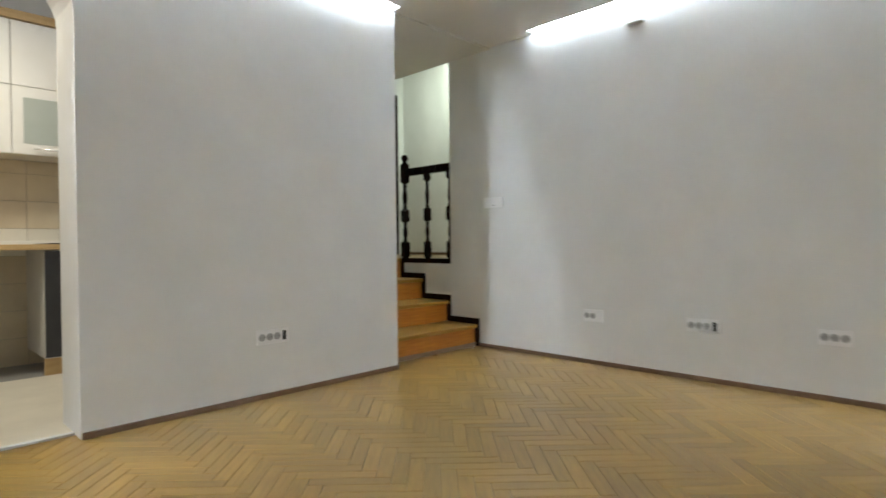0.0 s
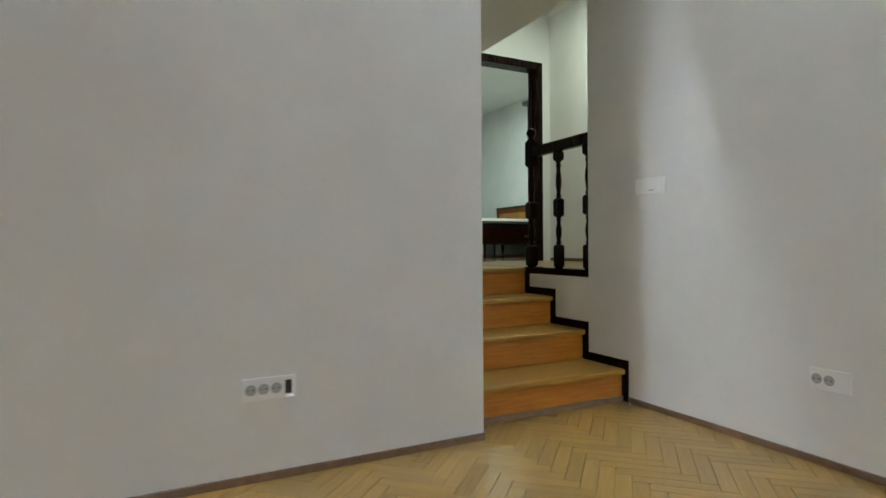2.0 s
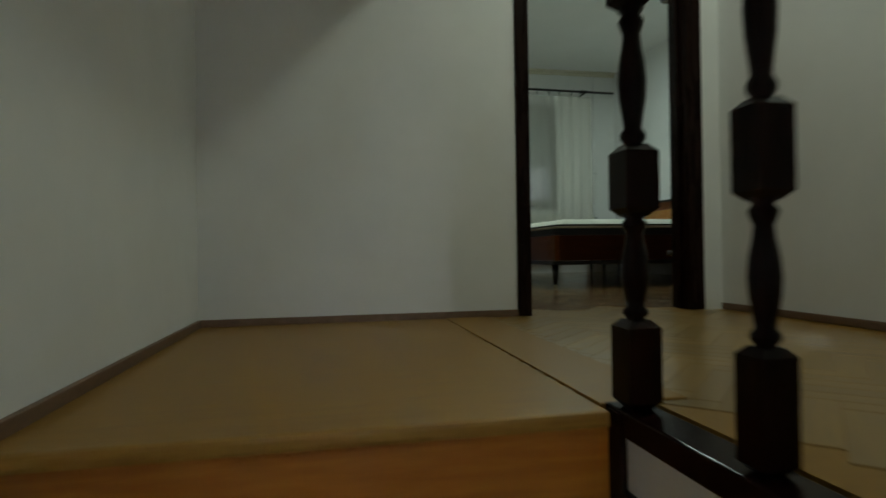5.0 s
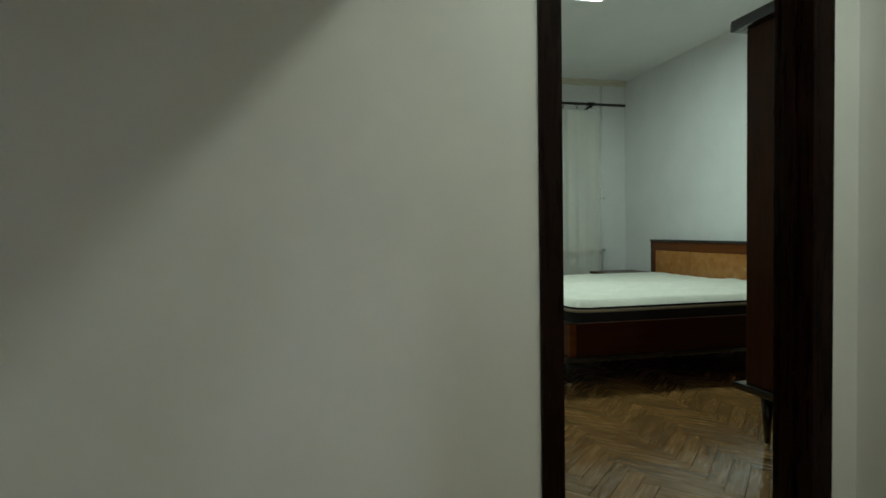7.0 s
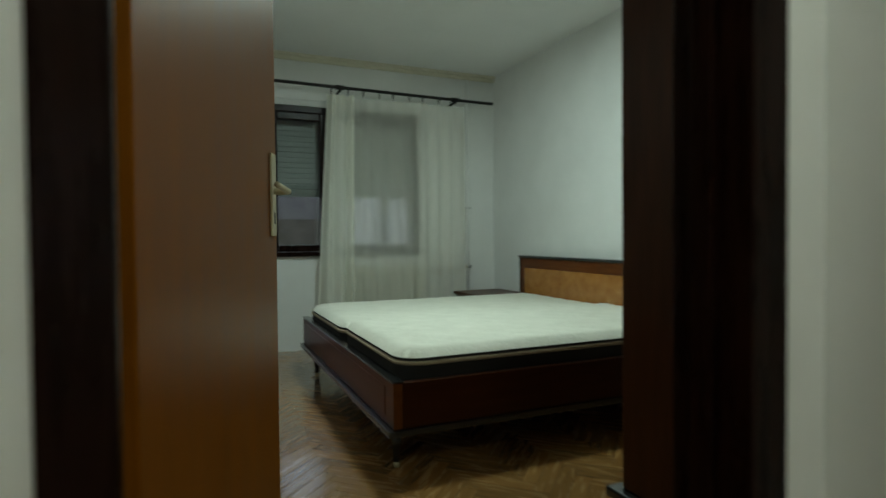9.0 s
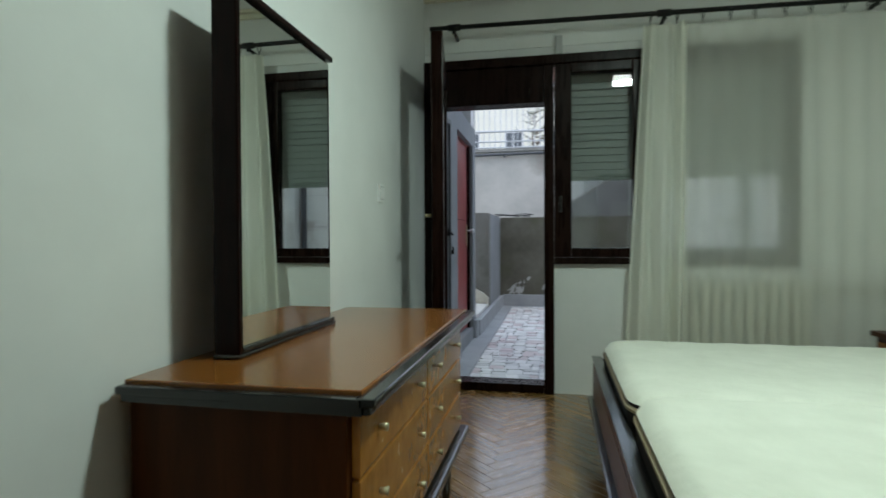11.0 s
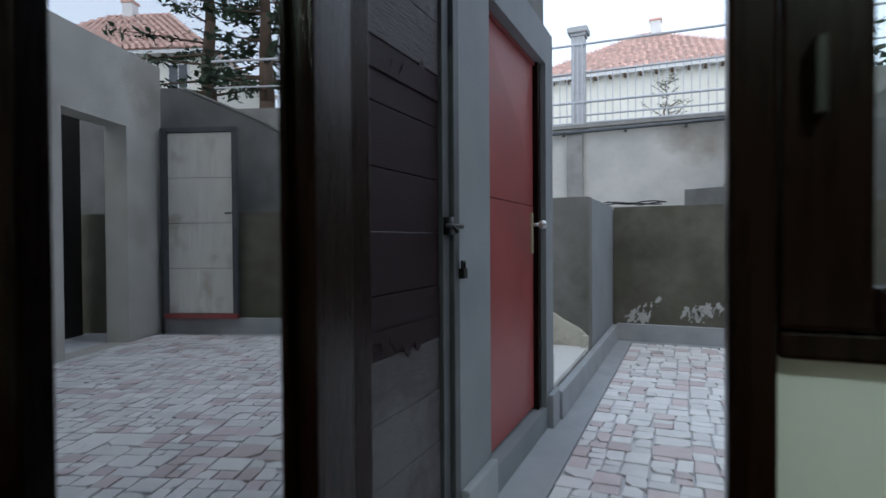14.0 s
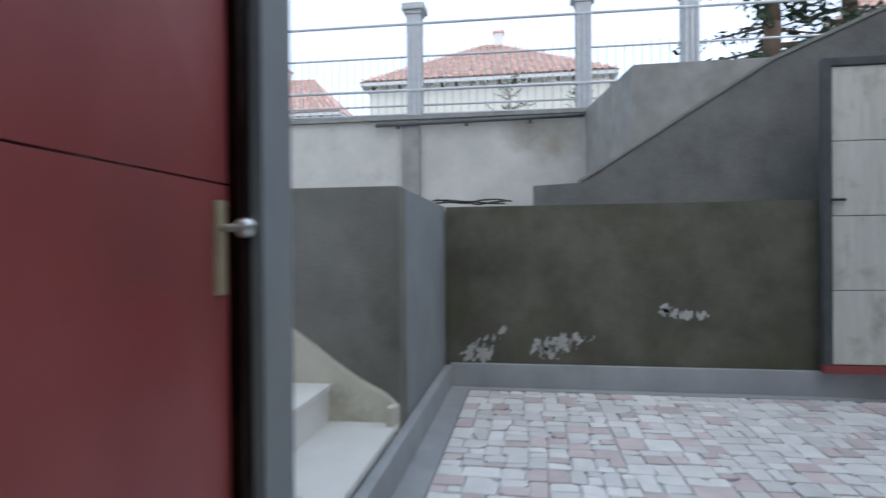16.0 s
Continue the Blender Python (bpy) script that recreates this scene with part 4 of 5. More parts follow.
for j in range(2):
    for k in range(3):
        y0 = DY0 + 0.02 + j * 0.508
        z0 = 0.975 + k * 0.118
        d = box("drawer_front", dr, M_BURL, DX1 - 0.019, DX1 - 0.003, y0, y0 + 0.5, z0, z0 + 0.112, 0.003)
        for yy in (y0 + 0.1, y0 + 0.4):
            rod("knob", d, M_BRASS, (DX1 - 0.002, yy, z0 + 0.056), (DX1 + 0.014, yy, z0 + 0.056), 0.004, 12, 0.008)
for x in (4.27, 4.6):
    for y in (7.2, 8.1):
        rod("foot", dr, M_BLACK, (x, y, FL), (x, y, 0.937), 0.012, 12, 0.024)

mr = thing("dresser_mirror", (4.3, 7.54, 1.367), "tall mirror in a slim dark frame standing on the dresser", "mirror")
MY0, MY1, MZ1 = 7.29, 7.79, 2.13
box("backing", mr, M_DARK, 4.282, 4.32, MY0 + 0.017, MY1 - 0.012, 1.3885, MZ1 - 0.015, 0.002)
box("mirror_glass", mr, M_MIRROR, 4.3205, 4.325, MY0 + 0.016, MY1 - 0.006, 1.389, MZ1 - 0.02, 0.0)
box("frame_side", mr, M_DARK, 4.28, 4.336, MY0, MY0 + 0.0155, 1.37, MZ1, 0.003)
box("frame_top", mr, M_DARK, 4.28, 4.336, MY0 + 0.016, MY1, MZ1 - 0.015, MZ1, 0.003)
box("frame_foot", mr, M_BLACK, 4.278, 4.338, MY0 - 0.003, MY1 + 0.005, 1.368, 1.377, 0.003)
box("frame_foot_rail", mr, M_BLACK, 4.28, 4.336, MY0 + 0.016, MY1, 1.3775, 1.388, 0.003)

rd = thing("curtain_rod", (5.6, 9.44, 2.79), "black iron curtain rod with rings and brackets", "curtain rod")
rod("pole", rd, M_IRON, (4.26, 9.43, 2.815), (6.9, 9.43, 2.79), 0.013, 12)
for x, z in ((5.53, 2.803), (6.53, 2.794), (4.4, 2.813)):
    bm = bmesh.new()
    add_rod(bm, (x, 9.43, z - 0.02), (x, 9.553, z - 0.03), 0.01)
    add_rod(bm, (x - 0.035, 9.43, z), (x + 0.035, 9.43, z), 0.019, 12)
    add_rod(bm, (x, 9.43, z), (x, 9.43, z - 0.035), 0.012)
    part("bracket", bm, M_IRON, rd, smooth=True)
for k in range(9):
    x = 5.46 + k * 0.13 + 0.01 * math.sin(k * 3)
    bm = bmesh.new()
    c = Vector((x, 9.43, 2.785 - 0.001 * k))
    pts = [c + Vector((0.004 * math.sin(k), 0.022 * math.cos(a), 0.022 * math.sin(a))) for a in [2 * math.pi * j / 12 for j in range(13)]]
    for p, q in zip(pts, pts[1:]):
        add_rod(bm, p, q, 0.003, 6)
    add_rod(bm, c - Vector((0, 0, 0.022)), c - Vector((0, 0, 0.042)), 0.003, 6)
    part("ring", bm, M_IRON, rd)
hk = thing("shutter_strap_guide", (4.985, 9.545, 2.72), "small dark strap guide above the window", "strap guide")
box("body", hk, M_PLUG, 4.965, 5.005, 9.52, 9.552, 2.655, 2.76, 0.005)


def curtain(name, label, x0, x1, z0, z1, y, folds, amp, material, ruffle, taper=0.0, seed=0.0):
    t = thing(name, ((x0 + x1) / 2, y, z0), label, "curtain", "curtains at the bedroom window")
    bm = bmesh.new()
    nx, nz = 150, 26
    rows = []
    for j in range(nz + 1):
        v = j / nz
        z = z1 + (z0 - z1) * v
        flare = 1 + taper * (1 - v)
        row = []
        for i in range(nx + 1):
            u = i / nx
            s = u * folds * 2 * math.pi + seed
            a = amp * (0.55 + 0.45 * v) * (1 + 0.5 * math.sin(u * 9 + seed))
            dz = 0.012 * abs(math.sin(s / 2)) * (1 - v) ** 6
            row.append(bm.verts.new((x1 + (x0 - x1) * (1 - u) * flare, y + a * math.sin(s + 0.8 * math.sin(v * 2 + u * 5)) + 0.006 * noise.noise((u * 8, v * 5, seed)), z - dz)))
        rows.append(row)
    for a, b in zip(rows, rows[1:]):
        for i in range(nx):
            bm.faces.new((a[i], a[i + 1], b[i + 1], b[i]))
    part("drape", bm, material, t, smooth=True)
    if ruffle:
        bm = bmesh.new()
        rows = []
        for j in range(9):
            v = j / 8
            row = []
            for i in range(301):
                u = i / 300
                s = u * folds * 2 * math.pi + seed
                base = amp * (1 + 0.5 * math.sin(u * 9 + seed)) * math.sin(s + 0.8 * math.sin(2 + u * 5))
                row.append(bm.verts.new((x1 + (x0 - x1) * (1 - u), y - 0.004 + base + (0.004 + 0.02 * v) * math.sin(u * folds * 16 + seed * 3), z0 + 0.012 - 0.15 * v + (0.012 * abs(math.sin(s)) if j == 0 else 0))))
            rows.append(row)
        for a, b in zip(rows, rows[1:]):
            for i in range(300):
                bm.faces.new((a[i], a[i + 1], b[i + 1], b[i]))
        part("ruffle", bm, material, t, smooth=True)


curtain("curtain", "gathered cream curtain edge hanging from iron rings", 5.33, 5.64, 0.98, 2.745, 9.405, 3.2, 0.028, M_SHEER2, True, -0.3, 0.4)
curtain("curtain", "sheer cream curtain with a ruffled hem over the window", 5.6, 6.62, 0.98, 2.74, 9.425, 9, 0.008, M_SHEER, True, 0, 1.7)

ra = thing("radiator", (6.0, 9.5, 0.85), "cream ribbed radiator under the window", "radiator")
for k in range(12):
    x = 5.62 + k * 0.055
    box("rib", ra, M_RAD, x, x + 0.04, 9.47, 9.54, 0.84, 1.38, 0.012)
rod("pipe", ra, M_RAD, (5.62, 9.505, 0.87), (6.28, 9.505, 0.87), 0.016)
rod("pipe", ra, M_RAD, (5.62, 9.505, 1.35), (6.68, 9.505, 1.35), 0.014)
for x in (5.7, 6.2):
    rod("foot", ra, M_RAD, (x, 9.505, FL), (x, 9.505, 0.86), 0.012)
pp = thing("heating_pipe", (6.69, 9.52, FL), "white painted heating pipe with a valve by the wall", "pipe")
rod("riser", pp, M_WALL, (6.69, 9.525, FL), (6.69, 9.525, CB - 0.055), 0.012, 12)
rod("clip", pp, M_PLUG, (6.66, 9.525, 1.87), (6.72, 9.525, 1.87), 0.008, 8)
rod("valve", pp, M_PLUG, (6.69, 9.515, 1.35), (6.69, 9.47, 1.35), 0.014, 10)

pl = plate("light_switch", "white wall switch near the balcony door", "switch", Matrix.Translation((BX0, 8.65, 1.815)) @ Matrix.Rotation(-math.pi / 2, 4, "Z"), 1, "r")
pl = plate("wall_vent_cover", "small white cover high on the bedroom wall", "cover", Matrix.Translation((BX0, 7.9, 2.5)) @ Matrix.Rotation(-math.pi / 2, 4, "Z"), 1, "r")


def ceiling_lamp(x, y, z, label):
    t = thing("ceiling_lamp", (x, y, z), label, "lamp", "square ceiling lamps")
    box("housing", t, M_PLATE, x - 0.125, x + 0.125, y - 0.125, y + 0.125, z - 0.022, z - 0.0005, 0.008)
    box("diffuser", t, M_PANEL, x - 0.108, x + 0.108, y - 0.108, y + 0.108, z - 0.027, z - 0.0225, 0.002)
    return t


ceiling_lamp(5.58, 7.56, CB, "square white glowing lamp on the bedroom ceiling")
FRONT.add(ceiling_lamp(4.8, 4.45, CH, "square white glowing lamp on the hall ceiling"))

# ---- patio: structure ----
slab("ground_patio", M_GROUTP, 2.0, 9.0, 9.65, 14.4, G - 0.3, G - 0.012, "grey cement bed of the patio", "ground")
slab("patio_edge_west", M_CURB, 4.1, 4.385, 9.66, 14.1, G - 0.011, G + 0.004, "grey cement strip along the wall", "ground")
slab("patio_edge_south", M_CURB, 4.386, 7.4, 9.66, 9.95, G - 0.011, G + 0.004, "grey cement strip before the door", "ground")
slab("patio_edge_north", M_CURB, 4.386, 7.4, 13.98, 14.1, G - 0.011, G + 0.004, "grey cement strip along the back wall", "ground")
wall("wall_shed", M_PAINTG, "y", 9.651, 11.56, 3.92, 4.22, 0.3, 2.645, [(9.66, 10.27, G, 2.47), (10.57, 11.41, 0.8, 2.47)], "grey painted shed wall with two doors")
wall("wall_shed_upper", M_CONCU, "y", 9.651, 11.5, 3.95, 4.19, 2.646, 6.5, label="dark rough concrete wall above the sheds")
tagged(box("plinth_1", None, M_CURB, 4.221, 4.25, 10.28, 10.56, G, 0.86, 0.006), "grey cement plinth of the pillar", "plinth", kind="structure")
tagged(box("plinth_2", None, M_CURB, 4.221, 4.25, 11.43, 11.57, G, 0.86, 0.006), "grey cement plinth of the pier", "plinth", kind="structure")
tagged(box("plinth_3", None, M_CURB, 4.1, 4.24, 11.5601, 11.585, G, 0.86, 0.006), "grey cement plinth round the pier", "plinth", kind="structure")
# unlit shed interior, its darkness painted on a slab
slab("shed_back", M_HOLE, 3.4, 3.6, 9.651, 11.56, 0.3, 2.6, "slab coloured as the shade inside the sheds", "wall")
wall("wall_house_outer", M_CONCL, "x", 7.12, 9.0, 9.55, 9.65, 0, 6.5, label="pale plastered house wall")
wall("wall_house_upper", M_CONCL, "x", 3.98, 7.12, 9.551, 9.65, CB + 0.3, 6.5, label="pale plastered house wall above the bedroom")
wall("wall_patio_east", M_CONCL, "y", 9.65, 14.1, 7.4, 7.62, 0.3, 3.4, [(12.75, 13.55, G, 2.7)], "pale plastered wall with a storeroom doorway")
# dark slab behind the doorway paints the storeroom's shade
slab("storeroom_back", M_HOLE, 8.2, 8.3, 12.3, 14.0, 0.3, 3.0, "slab coloured as the shade inside the storeroom", "wall")
wall("wall_patio_north", M_CONCD, "x", 4.22, 9.0, 14.1, 14.3, 0.3, 1.915, label="mossy dark concrete back wall of the patio")
tagged(box("curb_north", None, M_CURB, 4.25, 7.4, 14.06, 14.0995, G, 0.85, 0.008), "grey cement kerb under the back wall", "kerb", kind="structure")
tagged(box("curb_west", None, M_CURB, 4.216, 4.262, 11.586, 14.059, G, 0.84, 0.006), "grey cement kerb along the steps", "kerb", kind="structure")
wall("wall_planter_front", M_CONCM, "x", 2.6, 4.214, 12.71, 12.86, 0.3, 1.918, label="weathered grey concrete block beside the steps")
wall("wall_planter_side", M_PAINTG, "y", 12.861, 14.1, 4.06, 4.214, 0.3, 1.916, label="grey concrete side wall")
slab("terrace", M_CONC, -8, 4.06, 12.86, 18.3, 0.2, 1.87, "grey concrete terrace behind the wall", "terrace")
slab("terrace_north", M_CONC, 4.06, 12, 14.3, 18.3, 0.2, 1.9, "grey concrete terrace behind the wall", "terrace")
slab("terrace_steps_back", M_CONC, -8, 2.6, 9.7, 12.86, 0.2, 1.86, "grey concrete terrace at the head of the steps", "terrace")
# white patches where render has come off: ragged flakes that run down in streaks
for seed, (cx, cz, w, h, lean) in enumerate(((4.98, 0.985, 0.5, 0.15, 0.22), (4.93, 0.93, 0.12, 0.17, 0.05), (4.45, 0.93, 0.34, 0.2, 0.5), (4.62, 1.08, 0.14, 0.06, 0.6), (5.76, 1.19, 0.4, 0.09, -0.12), (5.66, 1.21, 0.1, 0.1, 0.3))):
    bm = bmesh.new()
    c = 0.007
    for i in range(int(w / c)):
        for j in range(int(h / c)):
            u, v = (i + 0.5) * c - w / 2, (j + 0.5) * c - h / 2
            fall = 1 - (2 * u / w) ** 2 - (2 * v / h) ** 2
            n = noise.noise((u * 22 + seed * 7, v * 12 - u * 14, seed)) + 0.7 * noise.noise((u * 60, v * 38, seed + 5))
            if n + 0.9 * fall > 0.55:
                x, z = cx + u, cz + v + lean * u
                bm.faces.new([bm.verts.new((x + p, 14.0965, z + q)) for p, q in ((0, 0), (c, lean * c), (c, c + lean * c), (0, c))])
    bmesh.ops.remove_doubles(bm, verts=bm.verts, dist=0.0005)
    tagged(part("bare_patch", bm, M_FLAKE), "pale patch of bare render on the mossy wall", "wall patch", kind="structure")

# stair parapets behind the back wall
prism_w = prism("parapet_front", None, M_CONCU, [(4.82, 1.901), (4.82, 2.07), (5.15, 2.085), (6.4, 2.86), (7.3, 3.25), (9.0, 3.3), (9.0, 1.901)], "y", 14.31, 14.47, 0.006)
tagged(prism_w, "dark concrete stair parapet rising in a slope", "parapet", kind="structure")
tagged(prism("parapet_coping", None, M_CONC, [(5.152, 2.0875), (6.4, 2.863), (7.3, 3.253), (7.3, 3.275), (6.39, 2.887), (5.14, 2.107)], "y", 14.3, 14.48, 0.002), "thin concrete coping on the sloping parapet", "coping", kind="structure")
tagged(prism("parapet_back", None, M_CONC, [(5.88, 16.4), (12.0, 16.4), (12.0, 18.29), (5.58, 18.29)], "z", 1.901, 3.53, 0.01), "pale concrete stair block behind the parapet", "parapet", kind="structure")

# retaining wall, street and fence
wall("wall_street", M_CONCL, "x", -12, 14, 18.3, 18.6, 0.2, 3.48, label="stained pale retaining wall below the street")
slab("ledge_street", M_CONC, -12, 14, 18.24, 18.7, 3.481, 3.54, "concrete ledge on the retaining wall", "ledge")
bm = bmesh.new()
add_box(bm, -200, 200, 18.7, 400, 3.0, 3.5)
tagged(part("ground_street", bm, M_ASPH), "grey asphalt street beyond the fence", "ground", kind="structure")
pipe = thing("ledge_pipe", (4, 18.2, 3.42), "rusty pipe clipped below the street ledge", "pipe")
rod("pipe", pipe, M_METALG, (2.6, 18.2, 3.4), (5.55, 18.2, 3.43), 0.03, 10)
for x in (2.9, 3.9, 4.8):
    box("clip", pipe, M_METALG, x, x + 0.04, 18.2, 18.299, 3.36, 3.44, 0.003)
dp = thing("drain_pilaster", (3.1, 18.25, 1.9), "stained concrete pilaster on the retaining wall", "pilaster", kind="structure")
box("shaft", dp, M_CONC, 2.98, 3.24, 18.22, 18.299, 1.9, 3.38, 0.006)

fence = thing("street_fence", (4, 18.45, 3.54), "grey steel railing fence between concrete posts", "fence")
POSTS = [-1.75, 0.7, 3.14, 5.57, 7.0]
for k, (z, y) in enumerate(((4.92, 18.36), (4.47, 18.45), (3.95, 18.36), (3.75, 18.45), (3.62, 18.45))):
    rod("rail", fence, M_RAIL, (-4, y, z + 0.03), (9, y, z - 0.06), 0.022 if k in (0, 2) else 0.016, 8)
for a, b in zip(POSTS, POSTS[1:]):
    x = a + 0.2
    while x < b - 0.15:
        rod("picket", fence, M_RAIL, (x, 18.45, 3.55), (x, 18.45, 4.5), 0.008, 6)
        x += 0.12


def fence_post(x):
    t = thing("fence_post", (x, 18.47, 3.54), "grey concrete fence post with a flat cap", "post", "posts of the street fence")
    box("shaft", t, M_POST, x - 0.11, x + 0.11, 18.36, 18.58, 3.541, 5.05, 0.012)
    box("neck", t, M_POST, x - 0.13, x + 0.13, 18.34, 18.6, 5.051, 5.1, 0.01)
    box("cap", t, M_POST, x - 0.17, x + 0.17, 18.3, 18.64, 5.101, 5.2, 0.02)
    for s in (-0.075, 0.0, 0.075):
        box("flat_bar", t, M_RAIL, x + s - 0.012, x + s + 0.012, 18.335, 18.345, 3.56, 4.95, 0.002)


for x in POSTS:
    fence_post(x)

# ---- sheds: doors ----
pd = thing("plank_door", (4.2, 9.96, G), "dark brown plank door in a grey steel frame, paint worn off", "door")
for n, a, b, c, d in (("frame_stile", 9.662, 9.7, G + 0.02, 2.465), ("frame_stile", 10.225, 10.268, G + 0.02, 2.465), ("frame_rail", 9.701, 10.224, 2.425, 2.465), ("frame_rail", 9.701, 10.224, G + 0.02, G + 0.06)):
    box(n, pd, M_METALG, 4.16, 4.228, a, b, c, d, 0.004)
for n, a, b, c, d in (("leaf_stile", 9.702, 9.735, G + 0.062, 2.423), ("leaf_stile", 10.175, 10.222, G + 0.062, 2.423)):
    box(n, pd, M_METALG, 4.17, 4.214, a, b, c, d, 0.003)
z = G + 0.063
rp = random.Random(9)
while z < 2.4:
    h = min(0.148, 2.422 - z)
    kept = 1.4 < z + h / 2 < 2.02
    box("plank", pd, M_FELT if kept else M_PLANK, 4.178 + rp.uniform(-0.002, 0.002), 4.202 + rp.uniform(-0.0015, 0.0012), 9.736, 10.174, z, z + h - 0.0025, 0.002)
    z += 0.148


def paint_edge(z0, up, seed):
    """A ragged tongue of the old paint that reaches over the worn planks."""
    bm = bmesh.new()
    rq = random.Random(seed)
    lo, hi = [], []
    for k in range(41):
        y = 9.737 + 0.436 * k / 40
        reach = 0.03 + 0.022 * math.sin(k * 0.21 + seed) + 0.035 * (noise.noise((k * 0.35, seed, 2)) + 0.3) + rq.uniform(-0.006, 0.006)
        za, zb = sorted((z0 - up * 0.01, z0 + up * max(0.004, reach)))
        lo.append([bm.verts.new((x, y, za)) for x in (4.2034, 4.2046)])
        hi.append([bm.verts.new((x, y, zb)) for x in (4.2034, 4.2046)])
    for k in range(40):
        for p in ((lo[k][1], lo[k + 1][1], hi[k + 1][1], hi[k][1]), (hi[k][1], hi[k + 1][1], hi[k + 1][0], hi[k][0]), (lo[k][0], lo[k + 1][0], lo[k + 1][1], lo[k][1])):
            bm.faces.new(p)
    part("ragged_paint", bm, M_FELT, pd, "dark paint peeling in a ragged edge")


paint_edge(1.4, -1, 3)
paint_edge(2.02, 1, 8)
bm = bmesh.new()
add_rod(bm, (4.232, 10.15, 1.66), (4.232, 10.28, 1.66), 0.007)
add_box(bm, 4.214, 4.235, 10.18, 10.215, 1.635, 1.685)
add_rod(bm, (4.235, 10.2, 1.66), (4.25, 10.2, 1.64), 0.005)
part("bolt", bm, M_IRON, pd, "black sliding bolt", smooth=True)
bm = bmesh.new()
add_box(bm, 4.2285, 4.245, 10.255, 10.285, 1.505, 1.535)
add_rod(bm, (4.238, 10.26, 1.535), (4.238, 10.26, 1.555), 0.004)
add_rod(bm, (4.238, 10.28, 1.535), (4.238, 10.28, 1.555), 0.004)
add_rod(bm, (4.238, 10.26, 1.555), (4.238, 10.28, 1.555), 0.004)
part("padlock", bm, M_IRON, pd, "small black padlock")
box("threshold", pd, M_CURB, 4.0, 4.2, 9.662, 10.268, G - 0.01, G + 0.019, 0.004)

rdoor = thing("red_metal_door", (4.15, 10.95, 0.8), "oxide red sheet metal door with creased panels", "door")
X = 4.17


def tri_panel(name, z0, z1, y0, y1, bulge):
    bm = bmesh.new()
    c = bm.verts.new((X + bulge, (y0 + y1) / 2 + 0.12, (z0 + z1) / 2))
    q = [bm.verts.new(p) for p in ((X, y0, z0), (X, y1, z0), (X, y1, z1), (X, y0, z1))]
    for k in range(4):
        bm.faces.new((q[k], q[(k + 1) % 4], c))
    r_ = [bm.verts.new((X - 0.03, v.co.y, v.co.z)) for v in q]
    for k in range(4):
        bm.faces.new((q[(k + 1) % 4], q[k], r_[k], r_[(k + 1) % 4]))
    bm.faces.new(r_)
    part(name, bm, M_RED, rdoor)


tri_panel("upper_sheet", 1.782, 2.45, 10.585, 11.355, 0.012)
tri_panel("lower_sheet", 0.815, 1.778, 10.585, 11.355, 0.006)
box("frame_stile", rdoor, M_FRAME, 4.11, 4.195, 11.36, 11.408, 0.801, 2.468, 0.004)
box("frame_stile", rdoor, M_RED, 4.11, 4.18, 10.572, 10.584, 0.801, 2.468, 0.002)
box("frame_rail", rdoor, M_RED, 4.11, 4.18, 10.585, 11.359, 2.451, 2.468, 0.002)
hp = box("handle_plate", rdoor, M_BRASS, 4.1705, 4.178, 11.3, 11.335, 1.555, 1.745, 0.002, "worn brass handle plate")
bm = bmesh.new()
add_rod(bm, (4.177, 11.318, 1.69), (4.21, 11.318, 1.69), 0.008)
bmesh.ops.create_uvsphere(bm, u_segments=14, v_segments=8, radius=0.021, matrix=Matrix.Translation((4.225, 11.322, 1.69)))
part("knob", bm, M_STEEL, hp, "dull metal knob", smooth=True)

# ---- steps to the terrace ----
st = thing("marble_steps", (3.6, 12.1, G), "white marble steps rising beside the concrete block", "steps")
for k in range(5):
    x1 = 4.215 - k * 0.3
    z = 0.878 + k * 0.165
    box("tread", st, M_MARBLE, x1 - 0.33, x1, 11.586, 12.66, z - 0.03, z, 0.004)
    box("riser", st, M_MARBLE, x1 - 0.03, x1 - 0.012, 11.586, 12.66, z - 0.165 - (0.04 if k == 0 else 0), z - 0.031, 0.002)
bm = bmesh.new()
tl = [(4.213, 0.7), (4.213, 0.945), (4.15, 1.0)]
for k in range(1, 8):
    x = 4.15 - k * 0.11
    tl.append((x, 1.0 + k * 0.068 + 0.014 * math.sin(k * 5.1)))
tl += [(3.38, 0.7)]
add_prism(bm, tl, "y", 12.661, 12.7095)
part("stringer", bm, M_STRING, st, "rough cream cement stringer", 0.003)
box("end_stop", st, M_STRING, 4.18, 4.214, 12.6, 12.66, 0.879, 0.96, 0.004)
box("skirting", st, M_MARBLE, 4.15, 4.215, 11.586, 11.61, 0.879, 1.03, 0.004, "white marble skirting piece")
cb = thing("black_cable", (4.4, 14.15, 1.93), "loose black cables lying on the wall", "cable")
for k in range(3):
    bm = bmesh.new()
    pts = [Vector((4.13 + 0.1 * j + 0.02 * k, 13.9 + 0.035 * j + 0.05 * k + 0.02 * math.sin(j * 1.3 + k), 1.923 + (0.02 + 0.012 * k) * abs(math.sin(j * 0.7 + k)))) for j in range(6)]
    for p, q in zip(pts, pts[1:]):
        add_rod(bm, p, q, 0.006, 8)
    part("strand", bm, M_IRON, cb, smooth=True)

# ---- storeroom door standing open before the back wall ----
wdv = thing("white_plank_door", (6.95, 14.02, 0.86), "worn white plank door in a grey steel frame standing open", "door")
box("frame_stile", wdv, M_METALG, 6.56, 6.61, 14.0, 14.05, 0.9, 2.77, 0.004)
box("frame_stile", wdv, M_METALG, 7.28, 7.33, 14.0, 14.05, 0.9, 2.77, 0.004)
